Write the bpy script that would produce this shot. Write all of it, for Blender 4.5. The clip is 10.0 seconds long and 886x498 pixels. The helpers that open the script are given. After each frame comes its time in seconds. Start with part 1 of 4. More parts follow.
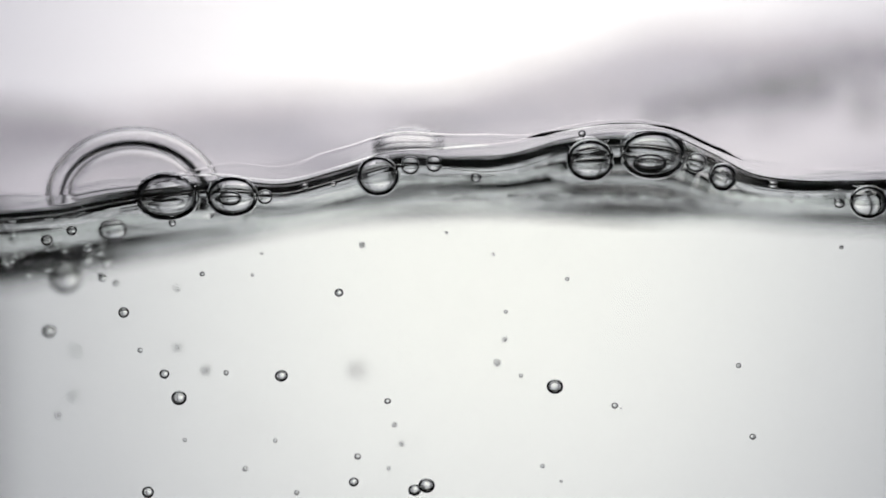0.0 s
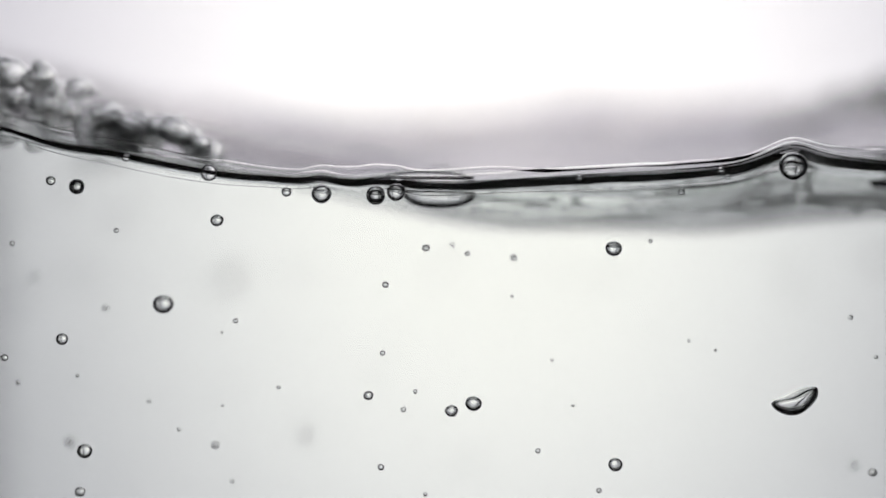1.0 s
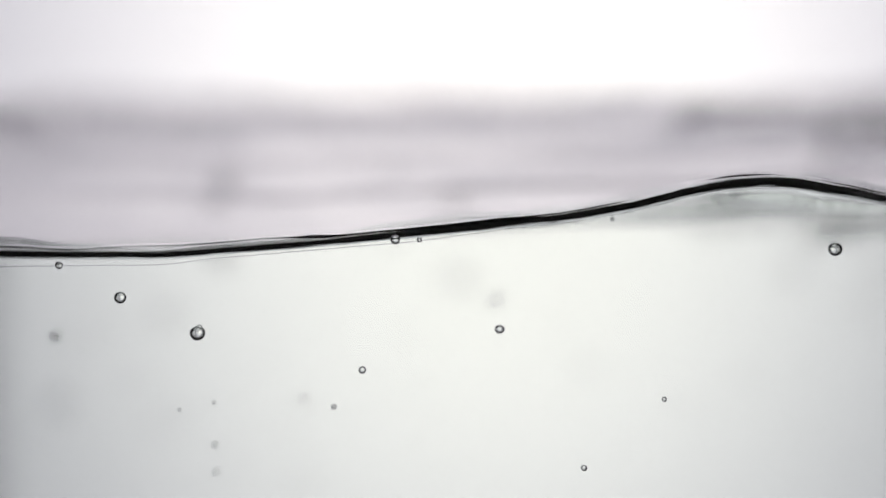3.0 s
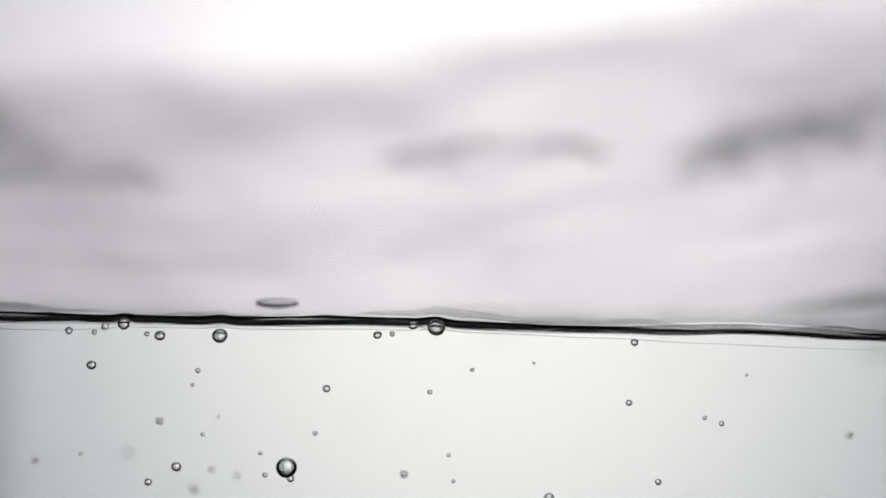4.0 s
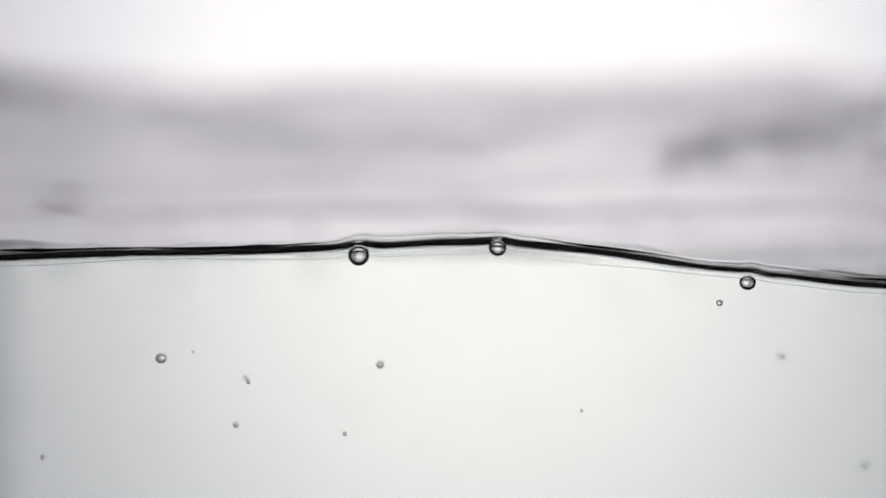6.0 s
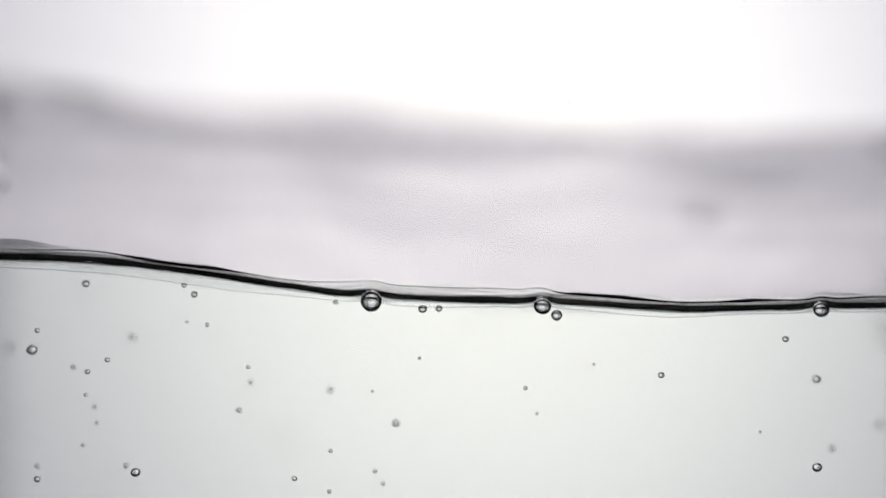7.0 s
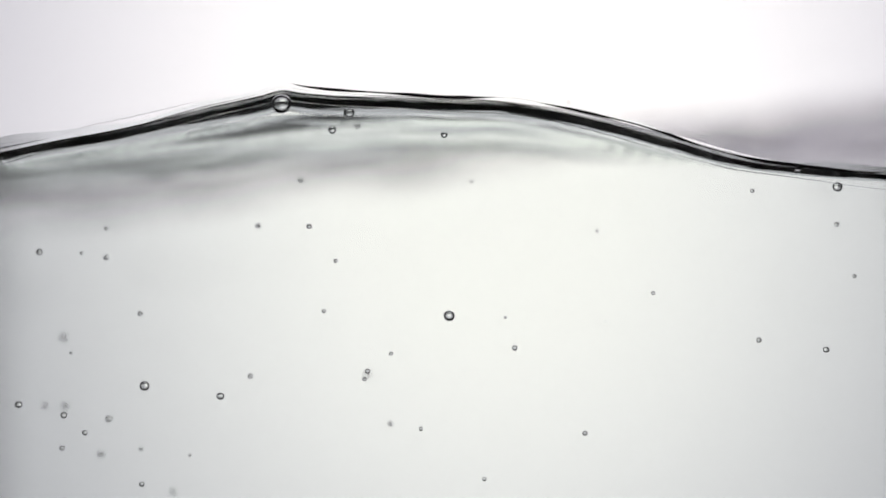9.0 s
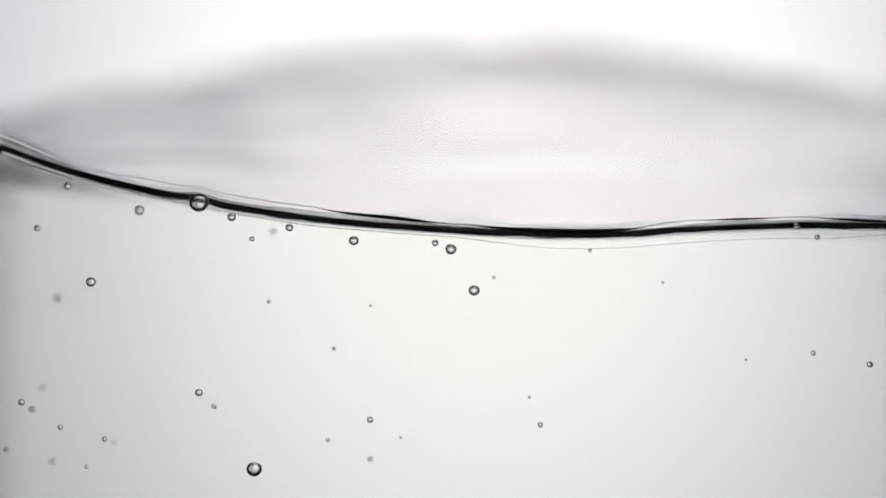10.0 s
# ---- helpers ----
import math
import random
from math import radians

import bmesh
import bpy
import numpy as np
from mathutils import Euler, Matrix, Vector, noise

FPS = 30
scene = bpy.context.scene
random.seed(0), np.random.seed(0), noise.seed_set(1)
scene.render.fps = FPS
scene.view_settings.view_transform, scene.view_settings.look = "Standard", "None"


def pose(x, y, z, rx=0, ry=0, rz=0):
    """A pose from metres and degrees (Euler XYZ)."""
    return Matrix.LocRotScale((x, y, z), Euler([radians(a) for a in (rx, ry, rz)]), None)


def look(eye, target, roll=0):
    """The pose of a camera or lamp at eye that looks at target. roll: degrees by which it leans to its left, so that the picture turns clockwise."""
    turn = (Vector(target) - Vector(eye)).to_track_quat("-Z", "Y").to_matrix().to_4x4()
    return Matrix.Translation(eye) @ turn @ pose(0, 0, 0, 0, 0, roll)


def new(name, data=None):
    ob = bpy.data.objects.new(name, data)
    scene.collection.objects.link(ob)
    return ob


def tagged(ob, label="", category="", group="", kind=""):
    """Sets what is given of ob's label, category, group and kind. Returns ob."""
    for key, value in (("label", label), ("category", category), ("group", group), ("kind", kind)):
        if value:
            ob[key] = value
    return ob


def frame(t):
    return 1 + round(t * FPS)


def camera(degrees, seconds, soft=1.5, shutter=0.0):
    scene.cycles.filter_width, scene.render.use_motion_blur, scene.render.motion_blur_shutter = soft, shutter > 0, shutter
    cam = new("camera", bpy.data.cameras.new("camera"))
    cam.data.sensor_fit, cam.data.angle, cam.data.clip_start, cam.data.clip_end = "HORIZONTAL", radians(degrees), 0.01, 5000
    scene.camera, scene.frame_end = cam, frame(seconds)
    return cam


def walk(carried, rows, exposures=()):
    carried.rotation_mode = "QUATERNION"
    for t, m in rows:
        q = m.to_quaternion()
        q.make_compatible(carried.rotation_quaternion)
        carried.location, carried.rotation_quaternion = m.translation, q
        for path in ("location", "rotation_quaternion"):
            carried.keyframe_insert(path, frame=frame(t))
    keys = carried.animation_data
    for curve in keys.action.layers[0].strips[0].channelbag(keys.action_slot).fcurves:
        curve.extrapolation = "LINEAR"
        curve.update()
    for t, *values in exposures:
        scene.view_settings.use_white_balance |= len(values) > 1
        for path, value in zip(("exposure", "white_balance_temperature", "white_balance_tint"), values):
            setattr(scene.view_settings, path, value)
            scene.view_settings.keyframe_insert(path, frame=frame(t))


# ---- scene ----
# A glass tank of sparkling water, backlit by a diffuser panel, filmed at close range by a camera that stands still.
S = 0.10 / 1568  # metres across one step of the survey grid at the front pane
EYE = 0.30  # distance from the lens to the inside of the front pane
HALF, DEPTH, BOTTOM = 0.078, 0.085, -0.062  # inside of the tank

cam = camera(18.92, 10.0)
cam.data.dof.use_dof = True
cam.data.dof.focus_distance = EYE + 0.001
cam.data.dof.aperture_fstop = 3.9
walk(cam, [(0.0, look((0, -EYE, 0), (0, 0, 0))), (10.0, look((0, -EYE, 0), (0, 0, 0)))])


def spot(px, py, y=0.0):
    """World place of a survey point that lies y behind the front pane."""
    k = S * (EYE + y) / EYE
    return (px - 784) * k, y, (441 - py) * k


# ---------------------------------------------------------------- light
world = bpy.data.worlds.new("studio")
scene.world = world
world.use_nodes = True
world.node_tree.nodes["Background"].inputs[0].default_value = (0.9, 0.92, 1.0, 1)
world.node_tree.nodes["Background"].inputs[1].default_value = 0.012


# ---------------------------------------------------------------- materials
def material(name):
    m = bpy.data.materials.new(name)
    m.use_nodes = True
    m.node_tree.nodes.clear()
    return m, m.node_tree.nodes, m.node_tree.links


def plain(name, colour, rough, scale=40.0, bump=0.1):
    m, n, l = material(name)
    out, b = n.new("ShaderNodeOutputMaterial"), n.new("ShaderNodeBsdfPrincipled")
    tc, a, c = n.new("ShaderNodeTexCoord"), n.new("ShaderNodeTexNoise"), n.new("ShaderNodeTexNoise")
    a.inputs["Scale"].default_value, c.inputs["Scale"].default_value = scale, scale * 9
    ramp, bm = n.new("ShaderNodeMix"), n.new("ShaderNodeBump")
    ramp.data_type = "RGBA"
    ramp.inputs["A"].default_value = (*[v * 0.8 for v in colour], 1)
    ramp.inputs["B"].default_value = (*[v * 1.2 for v in colour], 1)
    bm.inputs["Strength"].default_value = bump
    b.inputs["Roughness"].default_value = rough
    for node in (a, c):
        l.new(tc.outputs["Object"], node.inputs["Vector"])
    l.new(a.outputs["Fac"], ramp.inputs["Factor"])
    l.new(ramp.outputs["Result"], b.inputs["Base Color"])
    l.new(c.outputs["Fac"], bm.inputs["Height"])
    l.new(bm.outputs["Normal"], b.inputs["Normal"])
    l.new(b.outputs[0], out.inputs[0])
    return m


def clear(name, colour, ior):
    """A thin clear boundary: passes light, with a faint gloss."""
    m, n, l = material(name)
    out, mix = n.new("ShaderNodeOutputMaterial"), n.new("ShaderNodeMixShader")
    t, g, f = n.new("ShaderNodeBsdfTransparent"), n.new("ShaderNodeBsdfGlossy"), n.new("ShaderNodeFresnel")
    t.inputs[0].default_value = (*colour, 1)
    g.inputs["Roughness"].default_value = 0.0
    f.inputs["IOR"].default_value = ior
    l.new(f.outputs[0], mix.inputs[0])
    l.new(t.outputs[0], mix.inputs[1])
    l.new(g.outputs[0], mix.inputs[2])
    l.new(mix.outputs[0], out.inputs[0])
    return m


def passing(name, colour):
    m, n, l = material(name)
    out, t = n.new("ShaderNodeOutputMaterial"), n.new("ShaderNodeBsdfTransparent")
    t.inputs[0].default_value = (*colour, 1)
    l.new(t.outputs[0], out.inputs[0])
    return m


def refracting(name, colour, ior, ripple=0.0, scale=(60, 160, 60)):
    m, n, l = material(name)
    out, g = n.new("ShaderNodeOutputMaterial"), n.new("ShaderNodeBsdfGlass")
    g.inputs["Color"].default_value = (*colour, 1)
    g.inputs["Roughness"].default_value = 0.0
    g.inputs["IOR"].default_value = ior
    if ripple:
        tc, mp, ns, bm = n.new("ShaderNodeNewGeometry"), n.new("ShaderNodeMapping"), n.new("ShaderNodeTexNoise"), n.new("ShaderNodeBump")
        mp.inputs["Scale"].default_value = scale
        ns.inputs["Scale"].default_value = 1.0
        ns.inputs["Detail"].default_value = 2.5
        bm.inputs["Strength"].default_value = 1.0
        bm.inputs["Distance"].default_value = ripple
        l.new(tc.outputs["Position"], mp.inputs["Vector"])
        l.new(mp.outputs[0], ns.inputs["Vector"])
        l.new(ns.outputs["Fac"], bm.inputs["Height"])
        l.new(bm.outputs["Normal"], g.inputs["Normal"])
    l.new(g.outputs[0], out.inputs[0])
    return m


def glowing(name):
    """The lit diffuser: a hot spot near its middle and its fall-off to the sides, painted into the emission."""
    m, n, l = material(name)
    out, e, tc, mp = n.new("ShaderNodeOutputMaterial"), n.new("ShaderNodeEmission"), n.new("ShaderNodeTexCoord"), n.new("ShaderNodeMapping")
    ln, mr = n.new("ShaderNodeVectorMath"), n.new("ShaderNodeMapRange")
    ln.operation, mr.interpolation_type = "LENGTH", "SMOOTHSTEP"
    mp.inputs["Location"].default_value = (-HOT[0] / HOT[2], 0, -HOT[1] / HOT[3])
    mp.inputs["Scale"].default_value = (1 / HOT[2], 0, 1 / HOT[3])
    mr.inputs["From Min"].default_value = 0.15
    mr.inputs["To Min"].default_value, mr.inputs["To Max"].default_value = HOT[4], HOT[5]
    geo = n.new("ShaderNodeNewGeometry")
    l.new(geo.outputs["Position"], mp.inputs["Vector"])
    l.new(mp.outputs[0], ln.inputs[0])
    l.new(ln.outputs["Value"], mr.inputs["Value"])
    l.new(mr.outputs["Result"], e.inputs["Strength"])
    # warm middle and bluish edges are painted into the emitted colour too
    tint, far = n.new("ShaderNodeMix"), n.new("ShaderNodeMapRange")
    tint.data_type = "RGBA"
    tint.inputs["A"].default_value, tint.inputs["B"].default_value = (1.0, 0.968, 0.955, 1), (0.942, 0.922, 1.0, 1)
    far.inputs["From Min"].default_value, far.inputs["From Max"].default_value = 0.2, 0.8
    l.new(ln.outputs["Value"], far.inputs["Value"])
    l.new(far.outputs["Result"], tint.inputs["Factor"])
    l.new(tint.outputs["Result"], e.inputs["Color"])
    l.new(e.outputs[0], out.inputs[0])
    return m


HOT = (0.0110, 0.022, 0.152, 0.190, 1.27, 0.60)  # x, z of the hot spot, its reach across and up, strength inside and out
GLASS = clear("tank_glass", (0.988, 0.988, 0.988), 1.25)
WATER = passing("water_inside", (0.828, 0.865, 0.828))
BACK = refracting("water_against_back_glass", (1, 1, 1), 1.333)
SKIN = refracting("water_surface", (0.97, 0.985, 0.975), 1.333, 0.0004, (90, 220, 90))
RIPPLE = refracting("rippled_water_surface", (0.935, 0.96, 0.935), 1.333, 0.0038, (24, 105, 24))
# the far wave's mauve-grey shade is put into this glass colour
CHOP = refracting("choppy_darkened_water_surface", (0.893, 0.873, 0.882), 1.333, 0.0042, (24, 52, 24))
FOAM_AIR = refracting("air_in_foam", (1, 1, 1), 0.79)
AIR = refracting("air_in_water", (1, 1, 1), 0.75)
FROTH = refracting("air_in_froth", (0.962, 0.968, 0.964), 0.855)
LIP = refracting("lip_of_water", (1, 1, 1), 1.05)
FOLD = refracting("fold_of_film", (1, 1, 1), 1.065)
FILM = refracting("soap_thin_water_film", (1, 1, 1), 1.333)
DROP = refracting("water_drop", (1, 1, 1), 1.333)
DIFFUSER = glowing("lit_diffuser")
METAL = plain("black_painted_metal", (0.02, 0.02, 0.022), 0.5)
PAINT = plain("light_grey_paint", (0.38, 0.37, 0.38), 0.8, 3.0)
TABLE = plain("grey_laminate", (0.13, 0.13, 0.133), 0.45, 12.0)


# ---------------------------------------------------------------- builders
def finish(bm, name, mats, smooth=False):
    me = bpy.data.meshes.new(name)
    bm.normal_update()
    bm.to_mesh(me)
    bm.free()
    for m in mats if isinstance(mats, (list, tuple)) else [mats]:
        me.materials.append(m)
    if smooth:
        me.polygons.foreach_set("use_smooth", [True] * len(me.polygons))
    return me


def part(name, bm, mats, parent=None, label="", smooth=False):
    ob = new(name, finish(bm, name, mats, smooth))
    ob.parent = parent
    return tagged(ob, label)


def block(x0, x1, y0, y1, z0, z1, bevel=0.0):
    bm = bmesh.new()
    bmesh.ops.create_cube(bm, size=1)
    for v in bm.verts:
        v.co = ((x0 + x1) / 2 + v.co.x * (x1 - x0), (y0 + y1) / 2 + v.co.y * (y1 - y0), (z0 + z1) / 2 + v.co.z * (z1 - z0))
    if bevel:
        bmesh.ops.bevel(bm, geom=bm.edges[:], offset=bevel, segments=2, affect="EDGES")
    return bm


def group_of(name, label, category, kind=""):
    return tagged(new(name), label, category, kind=kind)


# ---------------------------------------------------------------- room, table, light
def room():
    # unseen walls, added; their grey reflects light into dark lines and bubble rims
    r, h, lo, t = 0.9, 1.3, -0.80, 0.05
    for name, a in (("wall_north", (-r, r, r, r + t, lo, h)), ("wall_south", (-r, r, -r - t, -r, lo, h)),
                    ("wall_east", (r, r + t, -r - t, r + t, lo, h)), ("wall_west", (-r - t, -r, -r - t, r + t, lo, h)),
                    ("floor", (-r - t, r + t, -r - t, r + t, lo - t, lo)), ("ceiling", (-r - t, r + t, -r - t, r + t, h, h + t))):
        tagged(part(name, block(*a), PAINT), "unseen plain light grey painted studio " + name.split("_")[0], name.split("_")[0], kind="structure")
    # guessed table, out of view; its grey sets how dark the water's underside looks
    table = group_of("table", "unseen grey laminate table added to carry the water tank", "table")
    top = BOTTOM - 0.006
    part("tabletop", block(-0.5, 0.5, -0.12, 0.10, top - 0.03, top, 0.002), TABLE, table)
    for x in (-0.46, 0.46):
        for y in (-0.09, 0.07):
            part("leg", block(x - 0.02, x + 0.02, y - 0.02, y + 0.02, lo, top - 0.03, 0.002), METAL, table)


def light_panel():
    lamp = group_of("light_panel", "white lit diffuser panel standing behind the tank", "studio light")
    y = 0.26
    # outer pieces and dark gaps are added out of view to shape bubble light
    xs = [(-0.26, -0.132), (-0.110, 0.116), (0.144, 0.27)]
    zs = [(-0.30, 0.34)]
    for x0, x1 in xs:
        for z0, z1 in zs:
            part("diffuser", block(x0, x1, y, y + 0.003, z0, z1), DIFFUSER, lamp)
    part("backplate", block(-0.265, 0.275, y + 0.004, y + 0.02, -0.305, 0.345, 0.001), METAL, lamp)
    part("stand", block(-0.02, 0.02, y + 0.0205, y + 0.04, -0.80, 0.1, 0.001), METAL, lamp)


def tank():
    t = group_of("glass_tank", "clear glass tank half filled with sparkling water", "tank")
    top, th, gap = 0.085, 0.004, 0.0014
    part("front_pane", block(-HALF - th, HALF + th, -gap - th, -gap, BOTTOM, top), GLASS, t)
    part("back_pane", block(-HALF - th, HALF + th, DEPTH + gap, DEPTH + gap + th, BOTTOM, top), GLASS, t)
    for s in (-1, 1):
        part("side_pane", block(min(s * HALF, s * (HALF + th)), max(s * HALF, s * (HALF + th)), -gap + 0.0001, DEPTH + gap - 0.0001, BOTTOM, top), GLASS, t)
    part("base_pane", block(-HALF - th, HALF + th, -gap - th, DEPTH + gap + th, BOTTOM - 0.005, BOTTOM - 0.0003), GLASS, t)


# ---------------------------------------------------------------- the waves
# Heights of the water along the front pane, every 100 steps from 0 to 1500 and at 1568, and half way back and at the
# back pane at five places, all as survey heights, with how much of the rise comes early.
FRONT, INNER = [], []


def crest(t, *heights):
    FRONT.append((t, heights))


def behind(t, middle, back, bend):
    INNER.append((t, middle, back, bend))


def waves():
    crest(0.0, 378, 370, 350, 335, 325, 332, 308, 280, 283, 280, 252, 240, 250, 305, 325, 327, 325)
    crest(0.3, 335, 330, 320, 305, 292, 285, 262, 255, 266, 264, 264, 270, 278, 285, 295, 304, 308)
    crest(0.5, 285, 278, 312, 284, 266, 262, 240, 240, 258, 268, 280, 288, 290, 288, 280, 280, 280)
    crest(0.75, 258, 270, 285, 288, 290, 292, 285, 284, 292, 294, 296, 297, 296, 288, 277, 283, 288)
    crest(1.0, 230, 260, 275, 295, 312, 320, 324, 328, 330, 325, 318, 312, 306, 295, 270, 285, 293)
    crest(1.2, 178, 225, 258, 280, 296, 310, 322, 334, 342, 347, 345, 336, 328, 315, 302, 312, 318)
    crest(1.5, 145, 190, 222, 275, 298, 325, 350, 358, 368, 376, 382, 373, 372, 377, 372, 372, 372)
    crest(1.8, 208, 212, 218, 230, 250, 275, 305, 328, 345, 366, 388, 404, 410, 412, 412, 412, 412)
    crest(2.0, 245, 277, 272, 266, 260, 255, 256, 265, 290, 312, 345, 372, 398, 403, 402, 405, 407)
    crest(2.2, 335, 325, 312, 296, 282, 268, 258, 254, 258, 278, 302, 325, 348, 366, 376, 385, 392)
    crest(2.5, 412, 405, 398, 382, 372, 362, 350, 338, 315, 297, 293, 283, 290, 300, 308, 335, 352)
    crest(2.7, 428, 432, 432, 430, 420, 410, 398, 384, 368, 350, 336, 315, 292, 268, 264, 285, 300)
    crest(3.8, 545, 538, 534, 532, 533, 536, 540, 545, 550, 555, 562, 570, 574, 578, 582, 588, 592)
    crest(4.0, 567, 568, 569, 571, 573, 574, 573, 575, 578, 582, 586, 588, 591, 590, 595, 603, 606)
    crest(4.5, 552, 568, 576, 580, 583, 587, 592, 595, 594, 591, 587, 584, 583, 583, 580, 565, 540)
    crest(4.8, 516, 524, 532, 538, 546, 554, 560, 565, 568, 567, 564, 560, 550, 534, 505, 486, 480)
    crest(5.0, 508, 509, 511, 517, 526, 532, 533, 539, 540, 543, 543, 537, 510, 492, 487, 490, 491)
    crest(5.2, 488, 490, 494, 499, 503, 506, 509, 514, 516, 514, 505, 482, 472, 473, 478, 487, 496)
    crest(5.5, 493, 488, 484, 478, 472, 468, 460, 461, 459, 450, 444, 450, 465, 483, 496, 508, 516)
    crest(5.7, 468, 462, 456, 450, 444, 436, 428, 420, 412, 414, 425, 440, 458, 472, 486, 500, 506)
    crest(6.8, 428, 430, 436, 448, 464, 478, 490, 502, 510, 515, 518, 521, 524, 527, 528, 530, 530)
    crest(7.0, 455, 458, 465, 478, 492, 507, 520, 528, 532, 534, 537, 543, 548, 547, 545, 543, 543)
    crest(7.5, 465, 483, 493, 500, 506, 512, 513, 510, 517, 520, 522, 522, 520, 514, 504, 488, 475)
    crest(7.7, 448, 455, 460, 466, 470, 472, 473, 472, 471, 468, 464, 456, 445, 428, 396, 352, 320)
    crest(8.0, 413, 412, 408, 405, 399, 393, 388, 381, 373, 370, 348, 312, 270, 222, 198, 190, 200)
    crest(8.2, 405, 398, 392, 384, 372, 360, 350, 335, 316, 292, 235, 190, 172, 166, 172, 195, 200)
    crest(8.5, 378, 372, 360, 345, 327, 304, 276, 247, 165, 155, 112, 124, 148, 160, 192, 222, 240)
    crest(8.6, 352, 343, 333, 320, 303, 278, 250, 195, 140, 112, 115, 140, 162, 188, 212, 235, 248)
    crest(8.8, 315, 298, 280, 255, 222, 190, 165, 158, 158, 158, 165, 188, 212, 240, 262, 283, 295)
    crest(9.0, 277, 256, 238, 215, 190, 172, 177, 181, 185, 190, 208, 232, 260, 288, 303, 313, 317)
    crest(9.2, 216, 195, 180, 166, 172, 190, 202, 214, 230, 250, 272, 294, 312, 322, 328, 331, 332)
    crest(9.5, 152, 155, 178, 208, 238, 265, 287, 306, 324, 342, 358, 370, 371, 370, 362, 350, 342)
    crest(9.8, 216, 243, 270, 296, 318, 338, 356, 370, 382, 389, 394, 396, 393, 388, 380, 373, 368)
    crest(10.0, 262, 298, 325, 347, 366, 382, 394, 403, 410, 416, 419, 418, 410, 404, 401, 402, 403)
    behind(0.0, (500, 425, 370, 385, 395), (205, 175, 150, 70, 40), 0.6)
    behind(0.5, (390, 390, 395, 370, 370), (150, 160, 180, 110, 70), 0.6)
    behind(1.0, (210, 290, 370, 395, 360), (110, 200, 210, 190, 160), 0.7)
    behind(1.5, (235, 270, 330, 340, 330), (330, 250, 230, 240, 230), 0.7)
    behind(2.0, (290, 270, 290, 380, 390), (150, 130, 160, 220, 240), 1)
    behind(2.5, (400, 370, 310, 310, 350), (170, 180, 185, 195, 190), 1)
    behind(2.7, (410, 390, 360, 345, 340), (170, 180, 185, 190, 190), 1)
    behind(3.8, (515, 515, 520, 530, 495), (200, 190, 150, 110, 110), 0.5)
    behind(4.0, (525, 540, 545, 540, 500), (150, 130, 75, 25, 30), 0.38)
    behind(4.5, (510, 540, 545, 520, 460), (80, 60, 5, -10, -10), 0.38)
    behind(5.0, (470, 500, 505, 470, 415), (60, 45, 35, 25, 10), 0.38)
    behind(5.5, (452, 458, 455, 440, 430), (85, 80, 65, 60, 60), 0.38)
    behind(5.7, (445, 440, 430, 415, 415), (110, 110, 100, 90, 90), 0.38)
    behind(6.8, (420, 450, 485, 500, 500), (215, 250, 260, 270, 280), 1)
    behind(7.0, (450, 485, 522, 528, 515), (150, 200, 225, 245, 240), 1)
    behind(7.5, (430, 445, 455, 455, 350), (90, 160, 190, 240, 240), 1)
    behind(7.7, (420, 420, 430, 390, 280), (150, 200, 220, 240, 230), 1)
    behind(8.0, (405, 398, 360, 300, 300), (205, 215, 215, 220, 220), 1)
    behind(8.5, (395, 345, 230, 200, 255), (270, 250, 235, 230, 200), 0.9)
    behind(9.0, (315, 295, 265, 275, 285), (390, 345, 290, 230, 190), 0.9)
    behind(9.5, (285, 295, 335, 350, 345), (390, 310, 170, 150, 130), 1)
    behind(10.0, (300, 362, 395, 398, 392), (225, 135, 85, 110, 190), 1)


XF = [100.0 * i for i in range(16)] + [1568.0]
XB = [0.0, 400.0, 800.0, 1200.0, 1568.0]
MID = 0.030


def at_time(rows, t, pick):
    times = [r[0] for r in rows]
    k = max(0, min(len(rows) - 2, int(np.searchsorted(times, t)) - 1))
    f = min(1.0, max(0.0, (t - times[k]) / (times[k + 1] - times[k])))
    f = f * f * (3 - 2 * f)
    return np.array(pick(rows[k])) * (1 - f) + np.array(pick(rows[k + 1])) * f


def bisect_left(xs, x):
    k = 0
    while k < len(xs) and xs[k] < x:
        k += 1
    return k


def smooth_at(xs, hs, x):
    """Smooth curve through the heights; level beyond the ends."""
    x = min(max(x, xs[0]), xs[-1])
    k = max(0, min(len(xs) - 2, bisect_left(xs, x) - 1))
    m = []
    for i in (k, k + 1):
        a, b = max(i - 1, 0), min(i + 1, len(xs) - 1)
        m.append((hs[b] - hs[a]) / (xs[b] - xs[a]))
    d = xs[k + 1] - xs[k]
    u = (x - xs[k]) / d
    return ((2 * u**3 - 3 * u**2 + 1) * hs[k] + (u**3 - 2 * u**2 + u) * d * m[0]
            + (3 * u**2 - 2 * u**3) * hs[k + 1] + (u**3 - u**2) * d * m[1])


NEARBUMP = 0.1
# where the trough behind the crest at the glass lies, as a share of the way to the middle: close by while the water breaks
TROUGH_T, TROUGH_AT = (0.0, 1.0, 1.5, 7.5, 8.0, 8.5, 8.9), (0.85, 1.0, 1.0, 1.0, 0.75, 0.8, 1.0)
CACHE = {}


